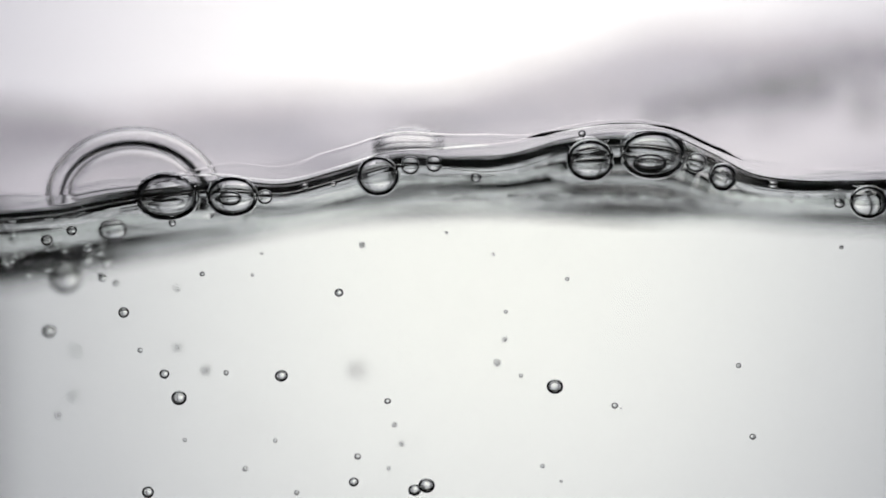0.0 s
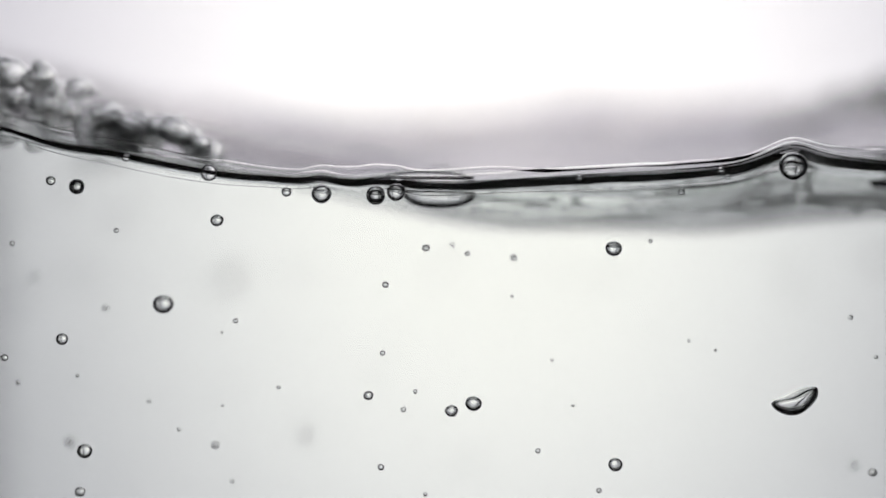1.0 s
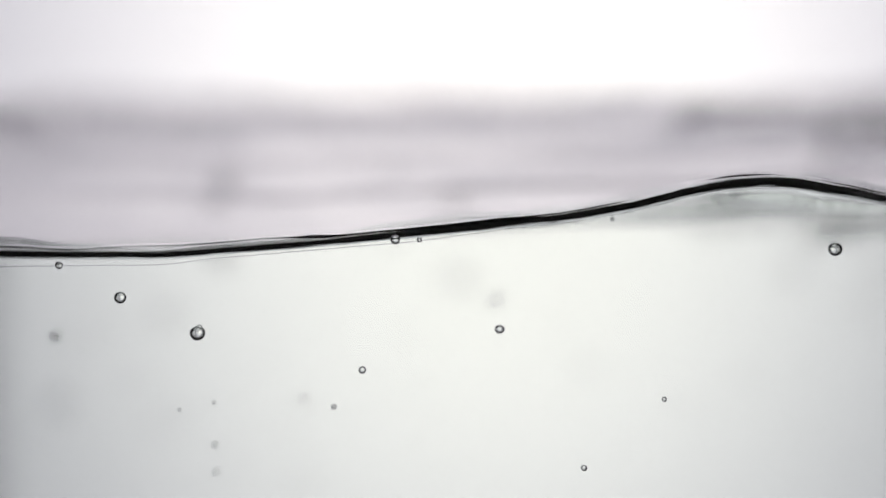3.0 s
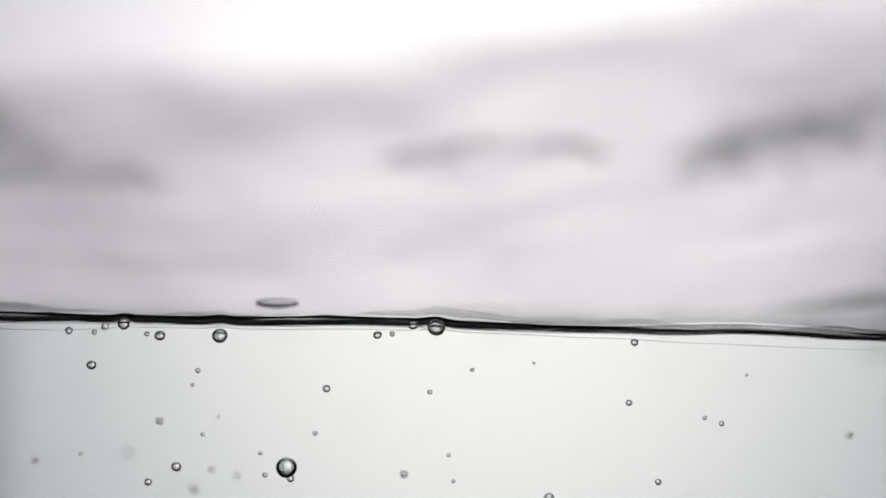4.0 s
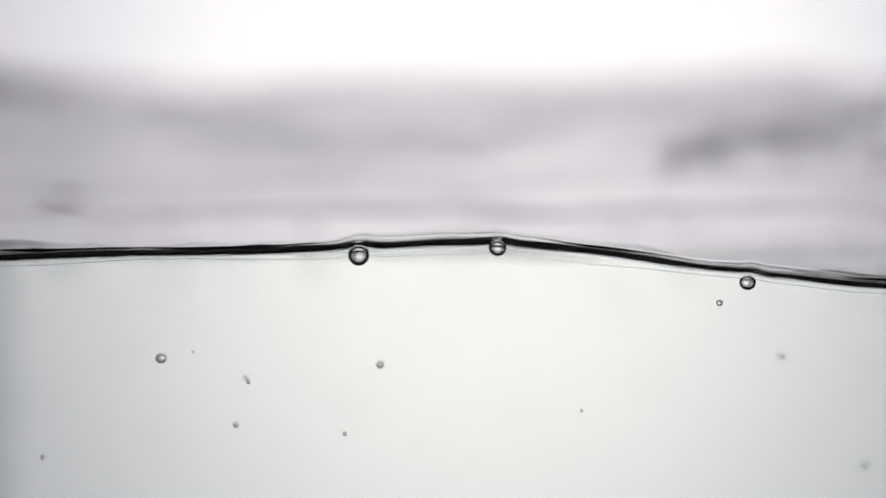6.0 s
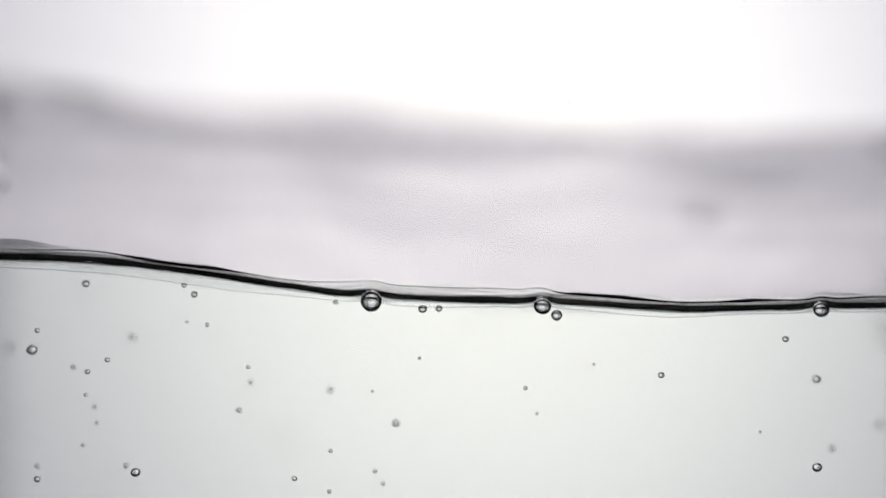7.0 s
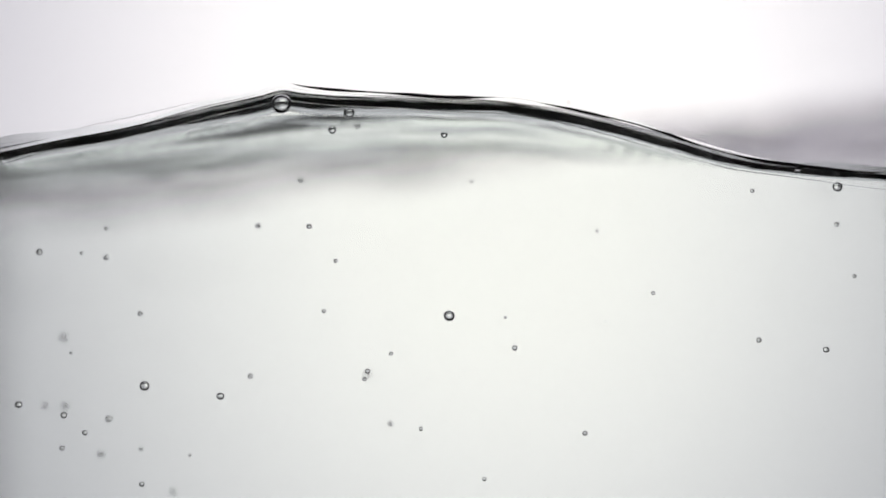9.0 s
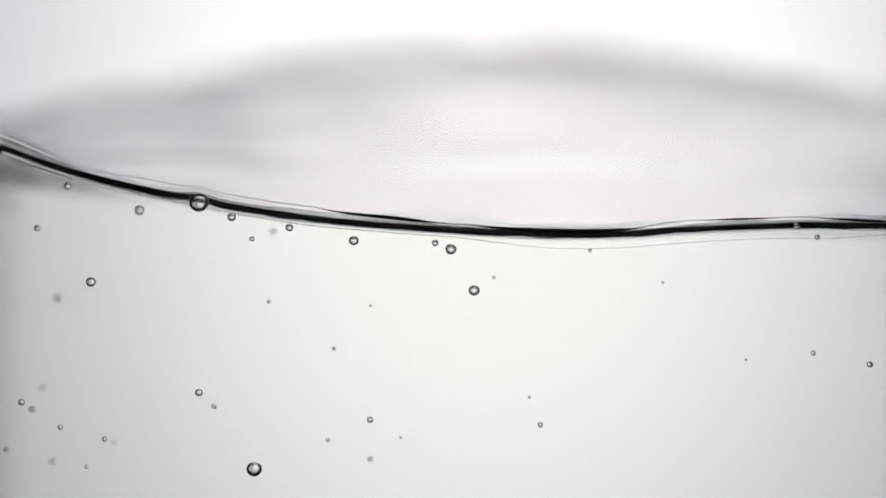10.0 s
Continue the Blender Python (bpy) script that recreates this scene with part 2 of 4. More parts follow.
def level(x, y, t):
    """Height of the water surface in metres at the place (x, y)."""
    if t not in CACHE:
        CACHE[t] = (at_time(FRONT, t, lambda r: r[1]), at_time(INNER, t, lambda r: r[1]), at_time(INNER, t, lambda r: r[2]), float(at_time(INNER, t, lambda r: r[3])))
    f, m, b, bend = CACHE[t]
    zf = spot(0, smooth_at(XF, f, 784 + x / S), 0)[2]
    if y <= 0:
        return zf
    zm = spot(0, smooth_at(XB, m, 784 + x / S * EYE / (EYE + MID)), MID)[2]
    zb = spot(0, smooth_at(XB, b, 784 + x / S * EYE / (EYE + DEPTH)), DEPTH)[2]
    g = min(max(y / DEPTH, 0), 1)
    gm = MID / DEPTH
    # level at the glass, then over to the middle and up or down to the back, with small cross ripples
    u = g / gm if g < gm else (g - gm) / (1 - gm)
    if g < gm:
        u = min(1.0, u / float(np.interp(t, TROUGH_T, TROUGH_AT)))
        e = 0.35 * u + 0.65 * u * u * (3 - 2 * u)
    else:
        e = bend * (1 - (1 - u) ** 3.5) + (1 - bend) * u
    z = zf + (zm - zf) * e if g < gm else zm + (zb - zm) * e
    z += g * 0.0009 * math.sin(x * 120 + t * 7 + y * 130) + g * 0.0009 * math.sin(x * 60 - t * 5 - y * 170 + 1)
    z += NEARBUMP * math.exp(-((y - 0.0095) / 0.0035) ** 2) * (0.0005 + 0.0004 * math.sin(x * 70 + t * 2.2) + 0.0003 * math.sin(x * 260 - t * 4))
    z += g * 0.0004 * math.sin(x * 260 - t * 9 + y * 120 + 2)
    return z


ROWS = [(0.0, 0.006, 988), (0.006, 0.010, 90), (0.010, 0.014, 80), (0.014, 0.018, 72), (0.018, 0.022, 66), (0.022, 0.026, 60), (0.026, 0.030, 60), (0.030, 0.0355, 56), (0.0355, 0.041, 54),
        (0.041, 0.047, 52), (0.047, 0.053, 50), (0.053, 0.060, 48), (0.060, 0.067, 48), (0.067, 0.075, 46), (0.075, 0.085, 46)]
RISE, REACH, CLING = 0.00138, 0.0014, 0.0009  # how far the water climbs the glass, and how quickly that dies away


NEAR = 0.0535
SINK = 0.00072  # the dark line along the glass stands this far above the level water


def slices(row):
    """Middle and width of each piece of a row; along the glass they are fine where the water is seen closest."""
    if row != ROWS[0]:
        w = 2 * HALF / row[2]
        return [(-HALF + (i + 0.5) * w, w) for i in range(row[2])]
    fine, wide = 2 * NEAR / 960, (HALF - NEAR) / 14
    out = [(-NEAR + (i + 0.5) * fine, fine) for i in range(960)]
    return out + [(s * (NEAR + (i + 0.5) * wide), wide) for s in (-1, 1) for i in range(14)]


def cling(x):
    """The film on the glass reaches up unevenly."""
    return CLING * (1 + 0.40 * math.sin(110 * x + 1) + 0.28 * math.sin(270 * x + 2) + 0.14 * math.sin(610 * x))


def glass_side(x):
    """Section of the water at the front glass: from the level water up the curve, then the thin film that clings above it."""
    pts = [(y, RISE * math.exp(-y / REACH) - SINK) for y in (0.00605, 0.0045, 0.0033, 0.0025, 0.0019, 0.00145, 0.0011, 0.00082, 0.0006, 0.00045, 0.00035)]
    foot, up = pts[-1][1], cling(x)
    ridge = 0.000026 * (0.35 + 0.9 * max(0.0, math.sin(61 * x + 2) * math.sin(173 * x + 0.5)))
    bend = 2.5 * math.sin(37 * x) + 1.2 * math.sin(141 * x + 1)
    for k in range(1, 19):
        f = k / 18
        y = 0.00008 * (1 - f) ** 1.4 + 0.00027 * math.exp(-f / 0.10) + ridge * (1 - f) * (1 + math.sin(15 * f + bend))
        pts.append((y, foot + up * f * 1.09))
    return pts[::-1]


def strip_mesh(x, w):
    bm = bmesh.new()
    rows = [[bm.verts.new((sx * w / 2 * 1.02, y, z)) for y, z in glass_side(x + sx * w / 2)] for sx in (-1, 1)]
    for i in range(len(rows[0]) - 1):
        bm.faces.new((rows[0][i], rows[1][i], rows[1][i + 1], rows[0][i + 1]))
    return finish(bm, "waterline_strip", SKIN, True)


def reach(row):
    """How much longer than its depth a patch must be to meet its neighbours on the usual slope."""
    y0, y1 = row[:2]
    steep = sorted(math.hypot(1, (level(x, y1, t) - level(x, y0, t)) / (y1 - y0)) for x in (-0.04, -0.02, 0, 0.02, 0.04) for t in (0, 0.5, 1, 1.5, 2, 2.5, 4, 4.5, 5, 5.5, 7, 7.5, 8, 8.5, 9, 9.5, 10))
    return steep[int(len(steep) * 0.82)]


def patch_mesh(row, w):
    y0, y1, count = row
    if row == ROWS[-1]:
        long = y1 - y0
        ys = [0, long - 0.006, long - 0.004, long - 0.0028, long - 0.002, long - 0.0014, long - 0.0009, long - 0.0005, long - 0.0002, long]
        pts = [(y - long / 2, 1.3 * RISE * math.exp(-(long - y) / REACH)) for y in ys]
    else:
        d = (y1 - y0) / 2 * reach(row)
        pts = [(d * k * 1.01, 0.0) for k in (-1, -0.5, 0, 0.5, 1)]
    bm = bmesh.new()
    rows = [[bm.verts.new((sx * w / 2 * 1.02, y, z)) for y, z in pts] for sx in (-1, 1)]
    for i in range(len(pts) - 1):
        bm.faces.new((rows[0][i], rows[1][i], rows[1][i + 1], rows[0][i + 1]))
    return finish(bm, "surface_patch", RIPPLE if y1 < 0.031 else CHOP, True)


PATCHES, COLUMNS = [], []


def build_water():
    body = group_of("water", "clear sparkling water with a rippled moving surface in the tank", "water", "structure")
    for row in ROWS:
        made = {}
        for x, w in slices(row):
            k = round(w * 1e7)
            if row != ROWS[0] and k not in made:
                made[k] = patch_mesh(row, w)
            ob = new("waterline_strip", strip_mesh(x, w)) if row == ROWS[0] else new("surface_patch", made[k])
            ob.parent = body
            PATCHES.append((ob, x, w, row))
    for y, m, row in ((0.0, WATER, (0.0, 0.01, 290)), (DEPTH, BACK, (0.07, DEPTH, 78))):
        made = {}
        for x, w in slices(row):
            k = round(w * 1e7)
            if k not in made:
                bm = bmesh.new()
                v = [bm.verts.new(c) for c in ((-w / 2, 0, -0.12), (w / 2, 0, -0.12), (w / 2, 0, 0), (-w / 2, 0, 0))]
                bm.faces.new(v if y == 0 else v[::-1])
                made[k] = finish(bm, "water_column", m)
            ob = new("water_column", made[k])
            ob.parent = body
            COLUMNS.append((ob, x, y))


LIPS = []


def build_lip():
    """A thin wavering lip of water on the glass that hangs a little below the waterline."""
    lip = group_of("water_lip", "thin wavering lip of water under the waterline on the glass", "water", "structure")
    count = 260
    w = 2 * NEAR / count
    bm = bmesh.new()
    rows = [[bm.verts.new((sx * w * 0.505, y, z)) for y, z in ((0.0003, 0.00005), (0.0003, -0.00005), (0.0007, 0.0))] for sx in (-1, 1)]
    for i in range(3):
        bm.faces.new((rows[0][i], rows[1][i], rows[1][(i + 1) % 3], rows[0][(i + 1) % 3]))
    me = finish(bm, "lip_piece", LIP)
    for i in range(count):
        ob = new("lip_piece", me)
        ob.parent = lip
        LIPS.append((ob, -NEAR + (i + 0.5) * w))


def lip_height(x, t):
    drop = 0.30 + 0.8 * math.sin(41 * x + 1.3 * t) + 0.5 * math.sin(97 * x - 2.1 * t + 1) + 0.25 * math.sin(230 * x + 3 * t)
    return level(x, 0, t) + bulge(x, t) - 0.00062 - 0.0006 * max(0.0, min(1.2, drop))


STREAKS = []
# How far above the waterline the two folds of the film on the glass stand, in millimetres, as the water swings.
FOLDS = [(0.0, 1.1, 2.0), (0.5, 0.8, 1.4), (1.0, 0.8, 1.4), (1.5, 0.8, 1.6), (2.0, 0.7, 1.2), (2.5, 0.6, 1.0), (3.8, 0.5, 0.7),
         (5.7, 0.5, 0.75), (7.0, 0.7, 1.1), (8.0, 0.6, 0.9), (8.5, 0.9, 1.6), (9.0, 0.7, 1.2), (9.5, 0.9, 1.6), (10.0, 0.7, 1.1)]


def build_folds():
    """Fine broken folds in the film of water left on the glass above the waterline."""
    film = group_of("water_film", "thin film of water with fine folds clinging to the glass", "water", "structure")
    count = 800
    w = 2 * NEAR / count
    for k, (tall, deep) in enumerate(((0.00050, 0.000040), (0.00042, 0.000036))):
        bm = bmesh.new()
        sec = [(0.0001 + deep * math.sin(math.pi * i / 7) ** 2, tall * (i / 7 - 0.5)) for i in range(8)]
        rows = [[bm.verts.new((sx * w * 0.5, y, z)) for y, z in sec] for sx in (-1, 1)]
        for i in range(7):
            bm.faces.new((rows[0][i], rows[1][i], rows[1][i + 1], rows[0][i + 1]))
        bm.faces.new((rows[0][7], rows[1][7], rows[1][0], rows[0][0])).smooth = False
        me = finish(bm, "film_fold", FOLD, True)
        for i in range(count):
            ob = new("film_fold", me)
            ob.parent = film
            STREAKS.append((ob, -NEAR + (i + 0.5) * w, k))


def fold_height(x, k, t):
    base = float(np.interp(t, [r[0] for r in FOLDS], [r[k + 1] for r in FOLDS]))
    way = x + 0.004 * math.sin(0.9 * t + k)
    rise = 0.9 + 0.35 * math.sin(58 * way + 2.1 * k + 0.8 * t) + 0.35 * math.sin(131 * way + 1.7 * k - t) + 0.12 * math.sin(420 * way + 4 * k)
    return level(x, 0, t) + bulge(x, t) + 0.00012 + 0.001 * base * max(0.5, min(1.3, rise))


RIDERS = []  # bubbles that lift the waterline: radius and the rows of their way


def bulge(x, t):
    """How far the bubbles afloat at the glass lift the waterline."""
    if t not in LIFT:
        LIFT[t] = []
        for r, rows in RIDERS:
            ts = [q[0] for q in rows]
            px, py = float(np.interp(t, ts, [q[1] for q in rows])), float(np.interp(t, ts, [q[2] for q in rows]))
            off = py - line_at(px, t)
            at_glass = float(np.interp(t, ts, [q[3] for q in rows])) < 0.004
            if at_glass and -100 < px < 1700 and off < 2.2 * r / S:
                LIFT[t].append(((px - 784) * S, r, 0.3 * r * min(1, max(0, 1.6 - 0.5 * off * S / r))))
    return sum(h * math.exp(-((x - c) / (1.4 * r)) ** 2) for c, r, h in LIFT[t] if abs(x - c) < 5 * r)


LIFT = {}


def slosh():
    times = sorted({r[0] for r in FRONT} | {3.1, 3.45, 6.1, 6.45})
    for ob, x, w, row in PATCHES:
        y = row[0] if row == ROWS[0] else (row[0] + row[1]) / 2
        rows = []
        for t in times:
            d = w / 2
            y0, y1 = row[0], row[1]
            zx = (level(x + d, y, t) - level(x - d, y, t)) / (2 * d)
            if row == ROWS[0]:
                zx = zx if abs(zx) < 0.15 else math.copysign(0.15 + 0.4 * (abs(zx) - 0.15), zx)
            za, zb = level(x, y0, t), level(x, y1, t)
            z = za + bulge(x, t) if row == ROWS[0] else (za + zb) / 2
            zy = (zb - za) / (y1 - y0)
            n = Vector((-zx, -zy, 1)).normalized()
            ay = Vector((0, 1, zy)).normalized()
            ax = ay.cross(n)
            m = Matrix((ax, ay, n)).transposed().to_4x4()
            rows.append((t, Matrix.Translation((x, y, z - (0 if row == ROWS[0] else SINK))) @ m))
        walk(ob, rows)
    for ob, x in LIPS:
        rows = []
        for t in times:
            a, b = lip_height(x - 0.0004, t), lip_height(x + 0.0004, t)
            rows.append((t, pose(x, 0, (a + b) / 2, 0, -math.degrees(math.atan2(b - a, 0.0008)), 0)))
        walk(ob, rows)
    for ob, x, k in STREAKS:
        rows = []
        for t in times:
            rows.append((t, pose(x, 0, fold_height(x, k, t))))
        walk(ob, rows)
    for ob, x, y in COLUMNS:
        walk(ob, [(t, pose(x, y, level(x, y, t) + (0.0 if y == 0 else 0.0012))) for t in times])


# ---------------------------------------------------------------- bubbles
BUBBLES, DRIFTERS = [], []


def bubble_mesh(squash, u, v):
    bm = bmesh.new()
    bmesh.ops.create_uvsphere(bm, u_segments=u, v_segments=v, radius=1)
    for w in bm.verts:
        w.co.z *= squash * (1.0 - 0.04 * w.co.z)
    return finish(bm, "air_bubble", AIR, True)


def bubble(r, depth, *rows):
    BUBBLES.append((r * S * (EYE + depth / 1000) / EYE, depth / 1000, rows))


LINE = []


def line_at(px, t):
    """Survey height of the waterline on the front pane."""
    if not LINE:
        for k in range(201):
            f = at_time(FRONT, k / 20, lambda r: r[1])
            LINE.append([smooth_at(XF, f, 20.0 * j) for j in range(80)])
    u, v = min(max(t * 20, 0), 199.99), min(max(px / 20, 0), 78.0)
    i, j = int(u), int(v)
    u, v = u - i, v - j
    a, b = LINE[i], LINE[i + 1]
    return (a[j] * (1 - v) + a[j + 1] * v) * (1 - u) + (b[j] * (1 - v) + b[j + 1] * v) * u


def along(rows, t):
    ts = [r[0] for r in rows]
    return float(np.interp(t, ts, [r[1] for r in rows])), float(np.interp(t, ts, [r[2] for r in rows]))


def leave(t, x, side):
    """Along the far side of the surface to the side wall."""
    far = 784 + side * 950
    if t > 9.9:
        return []
    if t > 9.2:
        return [(10.0, x + (far - x) * (10.0 - t) / 0.9, 520, 0.070)]
    return [(t + 0.8, far, 520, 0.070), (10.0, far, 540, 0.070)]


def whole_course(r, depth, rows, rng):
    """The bubble's whole way: in along the surface, from the floor or from the back; out along the surface or to the back."""
    rp, out, deep = r / S, [], 0.070
    rows = [(*q, depth) for q in rows]
    t0, x0, y0, _ = rows[0]
    rest = 1395 - rp
    aside = -170 if x0 < 784 else 1738
    if t0 > 0.05:
        if y0 - line_at(x0, t0) < 45:
            # it comes up to the glass from the far side
            start = max(0.0, t0 - 0.3)
            if start > 0.05:
                out.append((0.0, aside, 560, deep))
                if start > 1.0:
                    out.append((start - 0.8, aside, 500, deep))
            out.append((start, x0, line_at(x0, start) + 20, deep))
        elif 3.75 < t0 < 4.15 or 6.75 < t0 < 7.15:
            # it has been rising for a while already
            xs, low = x0 + rng.uniform(-60, 60), min(rest, y0 + rng.uniform(140, 260))
            begin = t0 - 1.0 - (rest - low) / 500
            out += [(0.0, xs, rest, depth), (begin, xs, rest, depth), (t0 - 1.0, xs, low, depth), (t0 - 0.5, (x0 + xs) / 2 + rng.uniform(-12, 12), (y0 + low) / 2, depth)]
        elif y0 > 700 or r > 7 * S:
            quick = 0.9 if 3.7 < t0 < 4.1 or 6.7 < t0 < 7.1 else 0.45
            start = max(0.05, t0 - max(0.06, min(quick, (rest - y0) / 420)))
            xs = min(1700, max(-130, x0 + rng.uniform(-30, 30)))
            out += [(0.0, xs, rest, depth), (start, xs, rest, depth)]
        else:
            start = max(0.0, t0 - 0.45)
            out += [(0.0, x0 * 0.8 + 150, min(1100, y0 + 180 * t0), deep), (start, x0, y0 + 40, deep)] if start > 0.05 else [(0.0, x0, y0 + 40, deep)]
    for a, b in zip(rows, rows[1:]):
        out.append(a)
        oa, ob = a[2] - line_at(a[1], a[0]), b[2] - line_at(b[1], b[0])
        steps = int((b[0] - a[0]) / 0.12)
        unseen = (a[0] > 2.35 and b[0] < 4.15) or (a[0] > 5.35 and b[0] < 7.15)
        if b[0] - a[0] > 0.8 and not unseen:
            # for a while it drifts at the far side of the tank
            out.append((a[0] + 0.4, a[1], max(a[2] - 40, 480), deep))
            if b[0] - a[0] > 2.6:
                out += [(a[0] + 1.2, aside, 520, deep), (b[0] - 1.2, aside, 520, deep)]
            out.append((b[0] - 0.4, b[1], max(b[2] + 30, 480), deep))
        elif max(oa, ob) >= 45 and b[0] - a[0] > 0.8:
            for f in (0.25, 0.5, 0.75):
                t, x = a[0] + (b[0] - a[0]) * f, a[1] + (b[1] - a[1]) * f
                out.append((t, x, max(a[2] + (b[2] - a[2]) * f, line_at(x, t) + 14), depth))
        elif max(oa, ob) < 45 and steps > 1:
            for k in range(1, steps):
                f = k / steps
                t, x = a[0] + (b[0] - a[0]) * f, a[1] + (b[1] - a[1]) * f
                out.append((t, x, line_at(x, t) + oa + (ob - oa) * f, depth))
    out.append(rows[-1])
    t, x, y, _ = rows[-1]
    side = -1 if x < 784 else 1
    if t < 9.9 and y - line_at(x, t) < 60:
        end = min(10.0, t + 0.3)
        out.append((end, x + side * 30, line_at(x, end) + 10, deep))
        out += leave(end, x, side)
    elif 2.2 < t < 2.75 or 5.2 < t < 5.75:
        # it goes on rising to the surface before it drifts off
        p = rows[-2] if len(rows) > 1 else (t - 0.5, x, y + 80, 0)
        vx = min(120, max(-120, (x - p[1]) / (t - p[0])))
        vy = min(-90, max(-260, (y - p[2]) / (t - p[0])))
        for k in (0.3, 0.6, 0.9):
            xk = x + vx * k
            out.append((t + k, xk, max(y + vy * k, line_at(xk, t + k) + 12 + rp), depth))
        out.append((t + 1.4, xk, line_at(xk, t + 1.4) + 12, deep))
        out += leave(t + 1.4, xk, side)
    elif t < 9.9:
        end = min(10.0, t + 0.45)
        y -= 70
        out.append((end, x, y, deep))
        out += leave(end, x, side)
    return out


def build_bubbles():
    swarm()
    rng = random.Random(4)
    fine = [bubble_mesh(s, 28, 18) for s in (0.88, 0.93, 0.97)]
    small = [bubble_mesh(s, 14, 10) for s in (0.9, 0.95)]
    for r, depth, rows in BUBBLES:
        ob = new("air_bubble", rng.choice(fine if r > 6 * S else small))
        ob.scale = (r, r, r)
        big = r > 11 * S
        on_top = all(q[2] - line_at(q[1], q[0]) < 40 for q in rows)
        label = ("round air bubble with a dark rim riding on the water surface" if on_top else
                 "round clear air bubble with a dark rim rising in water" if big else "tiny clear air bubble rising through the water")
        tagged(ob, label, "bubble", "bubbles in the water")
        DRIFTERS.append((ob, depth, whole_course(r, depth, rows, rng), r))
        if r > 11 * S and depth < 0.003:
            RIDERS.append((r, DRIFTERS[-1][2]))


def float_bubbles():
    rng = random.Random(9)
    for ob, depth, rows, r in DRIFTERS:
        a, last, keys = rng.uniform(-10, 10), -1.0, []
        for t, px, py, d in rows:
            if t - last < 0.03:
                continue
            last = t
            keys.append((t, Matrix.Translation(spot(px, py, max(0.0, r - 0.00125) if d <= 0.002 else max(d, r * 0.9))) @ pose(0, 0, 0, 0, a + (px - 784) * 0.01, 0)))
        walk(ob, keys)
    for ob, y, rows in FOAM:
        walk(ob, [(t, Matrix.Translation(spot(px, py, max(0.0, y - 0.00125) if 0 < y and yy < 5 else yy / 1000)) @ pose(0, 0, 0, 0, tilt, 0)) for t, px, py, yy, tilt in rows])


# ---------------------------------------------------------------- foam on the surface
FOAM = []


def shell(rx, ry, rz, thick, u=48, v=30, foot=0.35):
    """A dome of thin water film, thicker towards its foot."""
    bm = bmesh.new()
    for k, flip in ((0, False), (1, True)):
        geo = bmesh.ops.create_uvsphere(bm, u_segments=u, v_segments=v, radius=1)
        for w in geo["verts"]:
            d = thick * (1 + foot * 6 * max(0, -w.co.z + 0.2)) * k
            w.co = (w.co.x * (rx - d), w.co.y * (ry - d), w.co.z * (rz - d))
        if flip:
            bmesh.ops.reverse_faces(bm, faces=list({f for w in geo["verts"] for f in w.link_faces}))
    bmesh.ops.delete(bm, geom=[w for w in bm.verts if w.co.z < -0.3 * rz], context="VERTS")
    return bm


def foam_bubble(rx, rz, label, rows, film=0.0):
    a, c = rx * S, rz * S
    b = min((a + c) / 2 * 0.9, 0.003 if film else 1)
    if film:
        me = finish(shell(a, b, c, film), "foam_bubble", FILM, True)
    else:
        bm = bmesh.new()
        bmesh.ops.create_uvsphere(bm, u_segments=32, v_segments=22, radius=1)
        for w in bm.verts:
            w.co = (w.co.x * a, w.co.y * b, w.co.z * c * (1.0 + 0.06 * w.co.x * w.co.x))
        me = finish(bm, "foam_bubble", FOAM_AIR, True)
    ob = tagged(new("foam_bubble", me), label, "bubble", "foam on the water")
    FOAM.append((ob, b, rows))


def cap_bubble():
    """A large bubble squashed to a cap, wobbling as it rises."""
    bm = bmesh.new()
    bmesh.ops.create_uvsphere(bm, u_segments=36, v_segments=24, radius=1)
    for w in bm.verts:
        x, y, z = w.co
        z = z * (0.34 if z > 0 else 0.58) + 0.14 * x * x
        w.co = (x * 44 * S, y * 34 * S, (z + 0.03 * math.sin(4 * x + 2 * y)) * 44 * S)
    ob = tagged(new("cap_bubble", finish(bm, "cap_bubble", AIR, True)), "large squashed cap-shaped air bubble wobbling upward in water", "bubble")
    FOAM.append((ob, 0.002, [(0, 1010, 1200, 4, 20), (0.3, 1172, 862, 4, 30), (0.5, 1268, 824, 4, 38), (0.75, 1340, 760, 4, 10), (1.0, 1408, 708, 4, -20),
                             (1.2, 1410, 656, 4, -8), (1.5, 1468, 586, 4, 2), (1.8, 1484, 480, 4, 4), (2.0, 1490, 424, 4, 8), (2.3, 1480, 388, 5, 6),
                             (2.5, 1500, 352, 5, 18), (2.7, 1600, 326, 5, 16), (3.4, 1800, 450, 6, 0), (3.8, 1850, 600, 6, 0), (5.7, 1850, 515, 6, 0),
                             (7.0, 1850, 545, 6, 0), (8.0, 1850, 210, 6, 0), (9.0, 1850, 320, 6, 0), (10.0, 1850, 405, 6, 0)]))


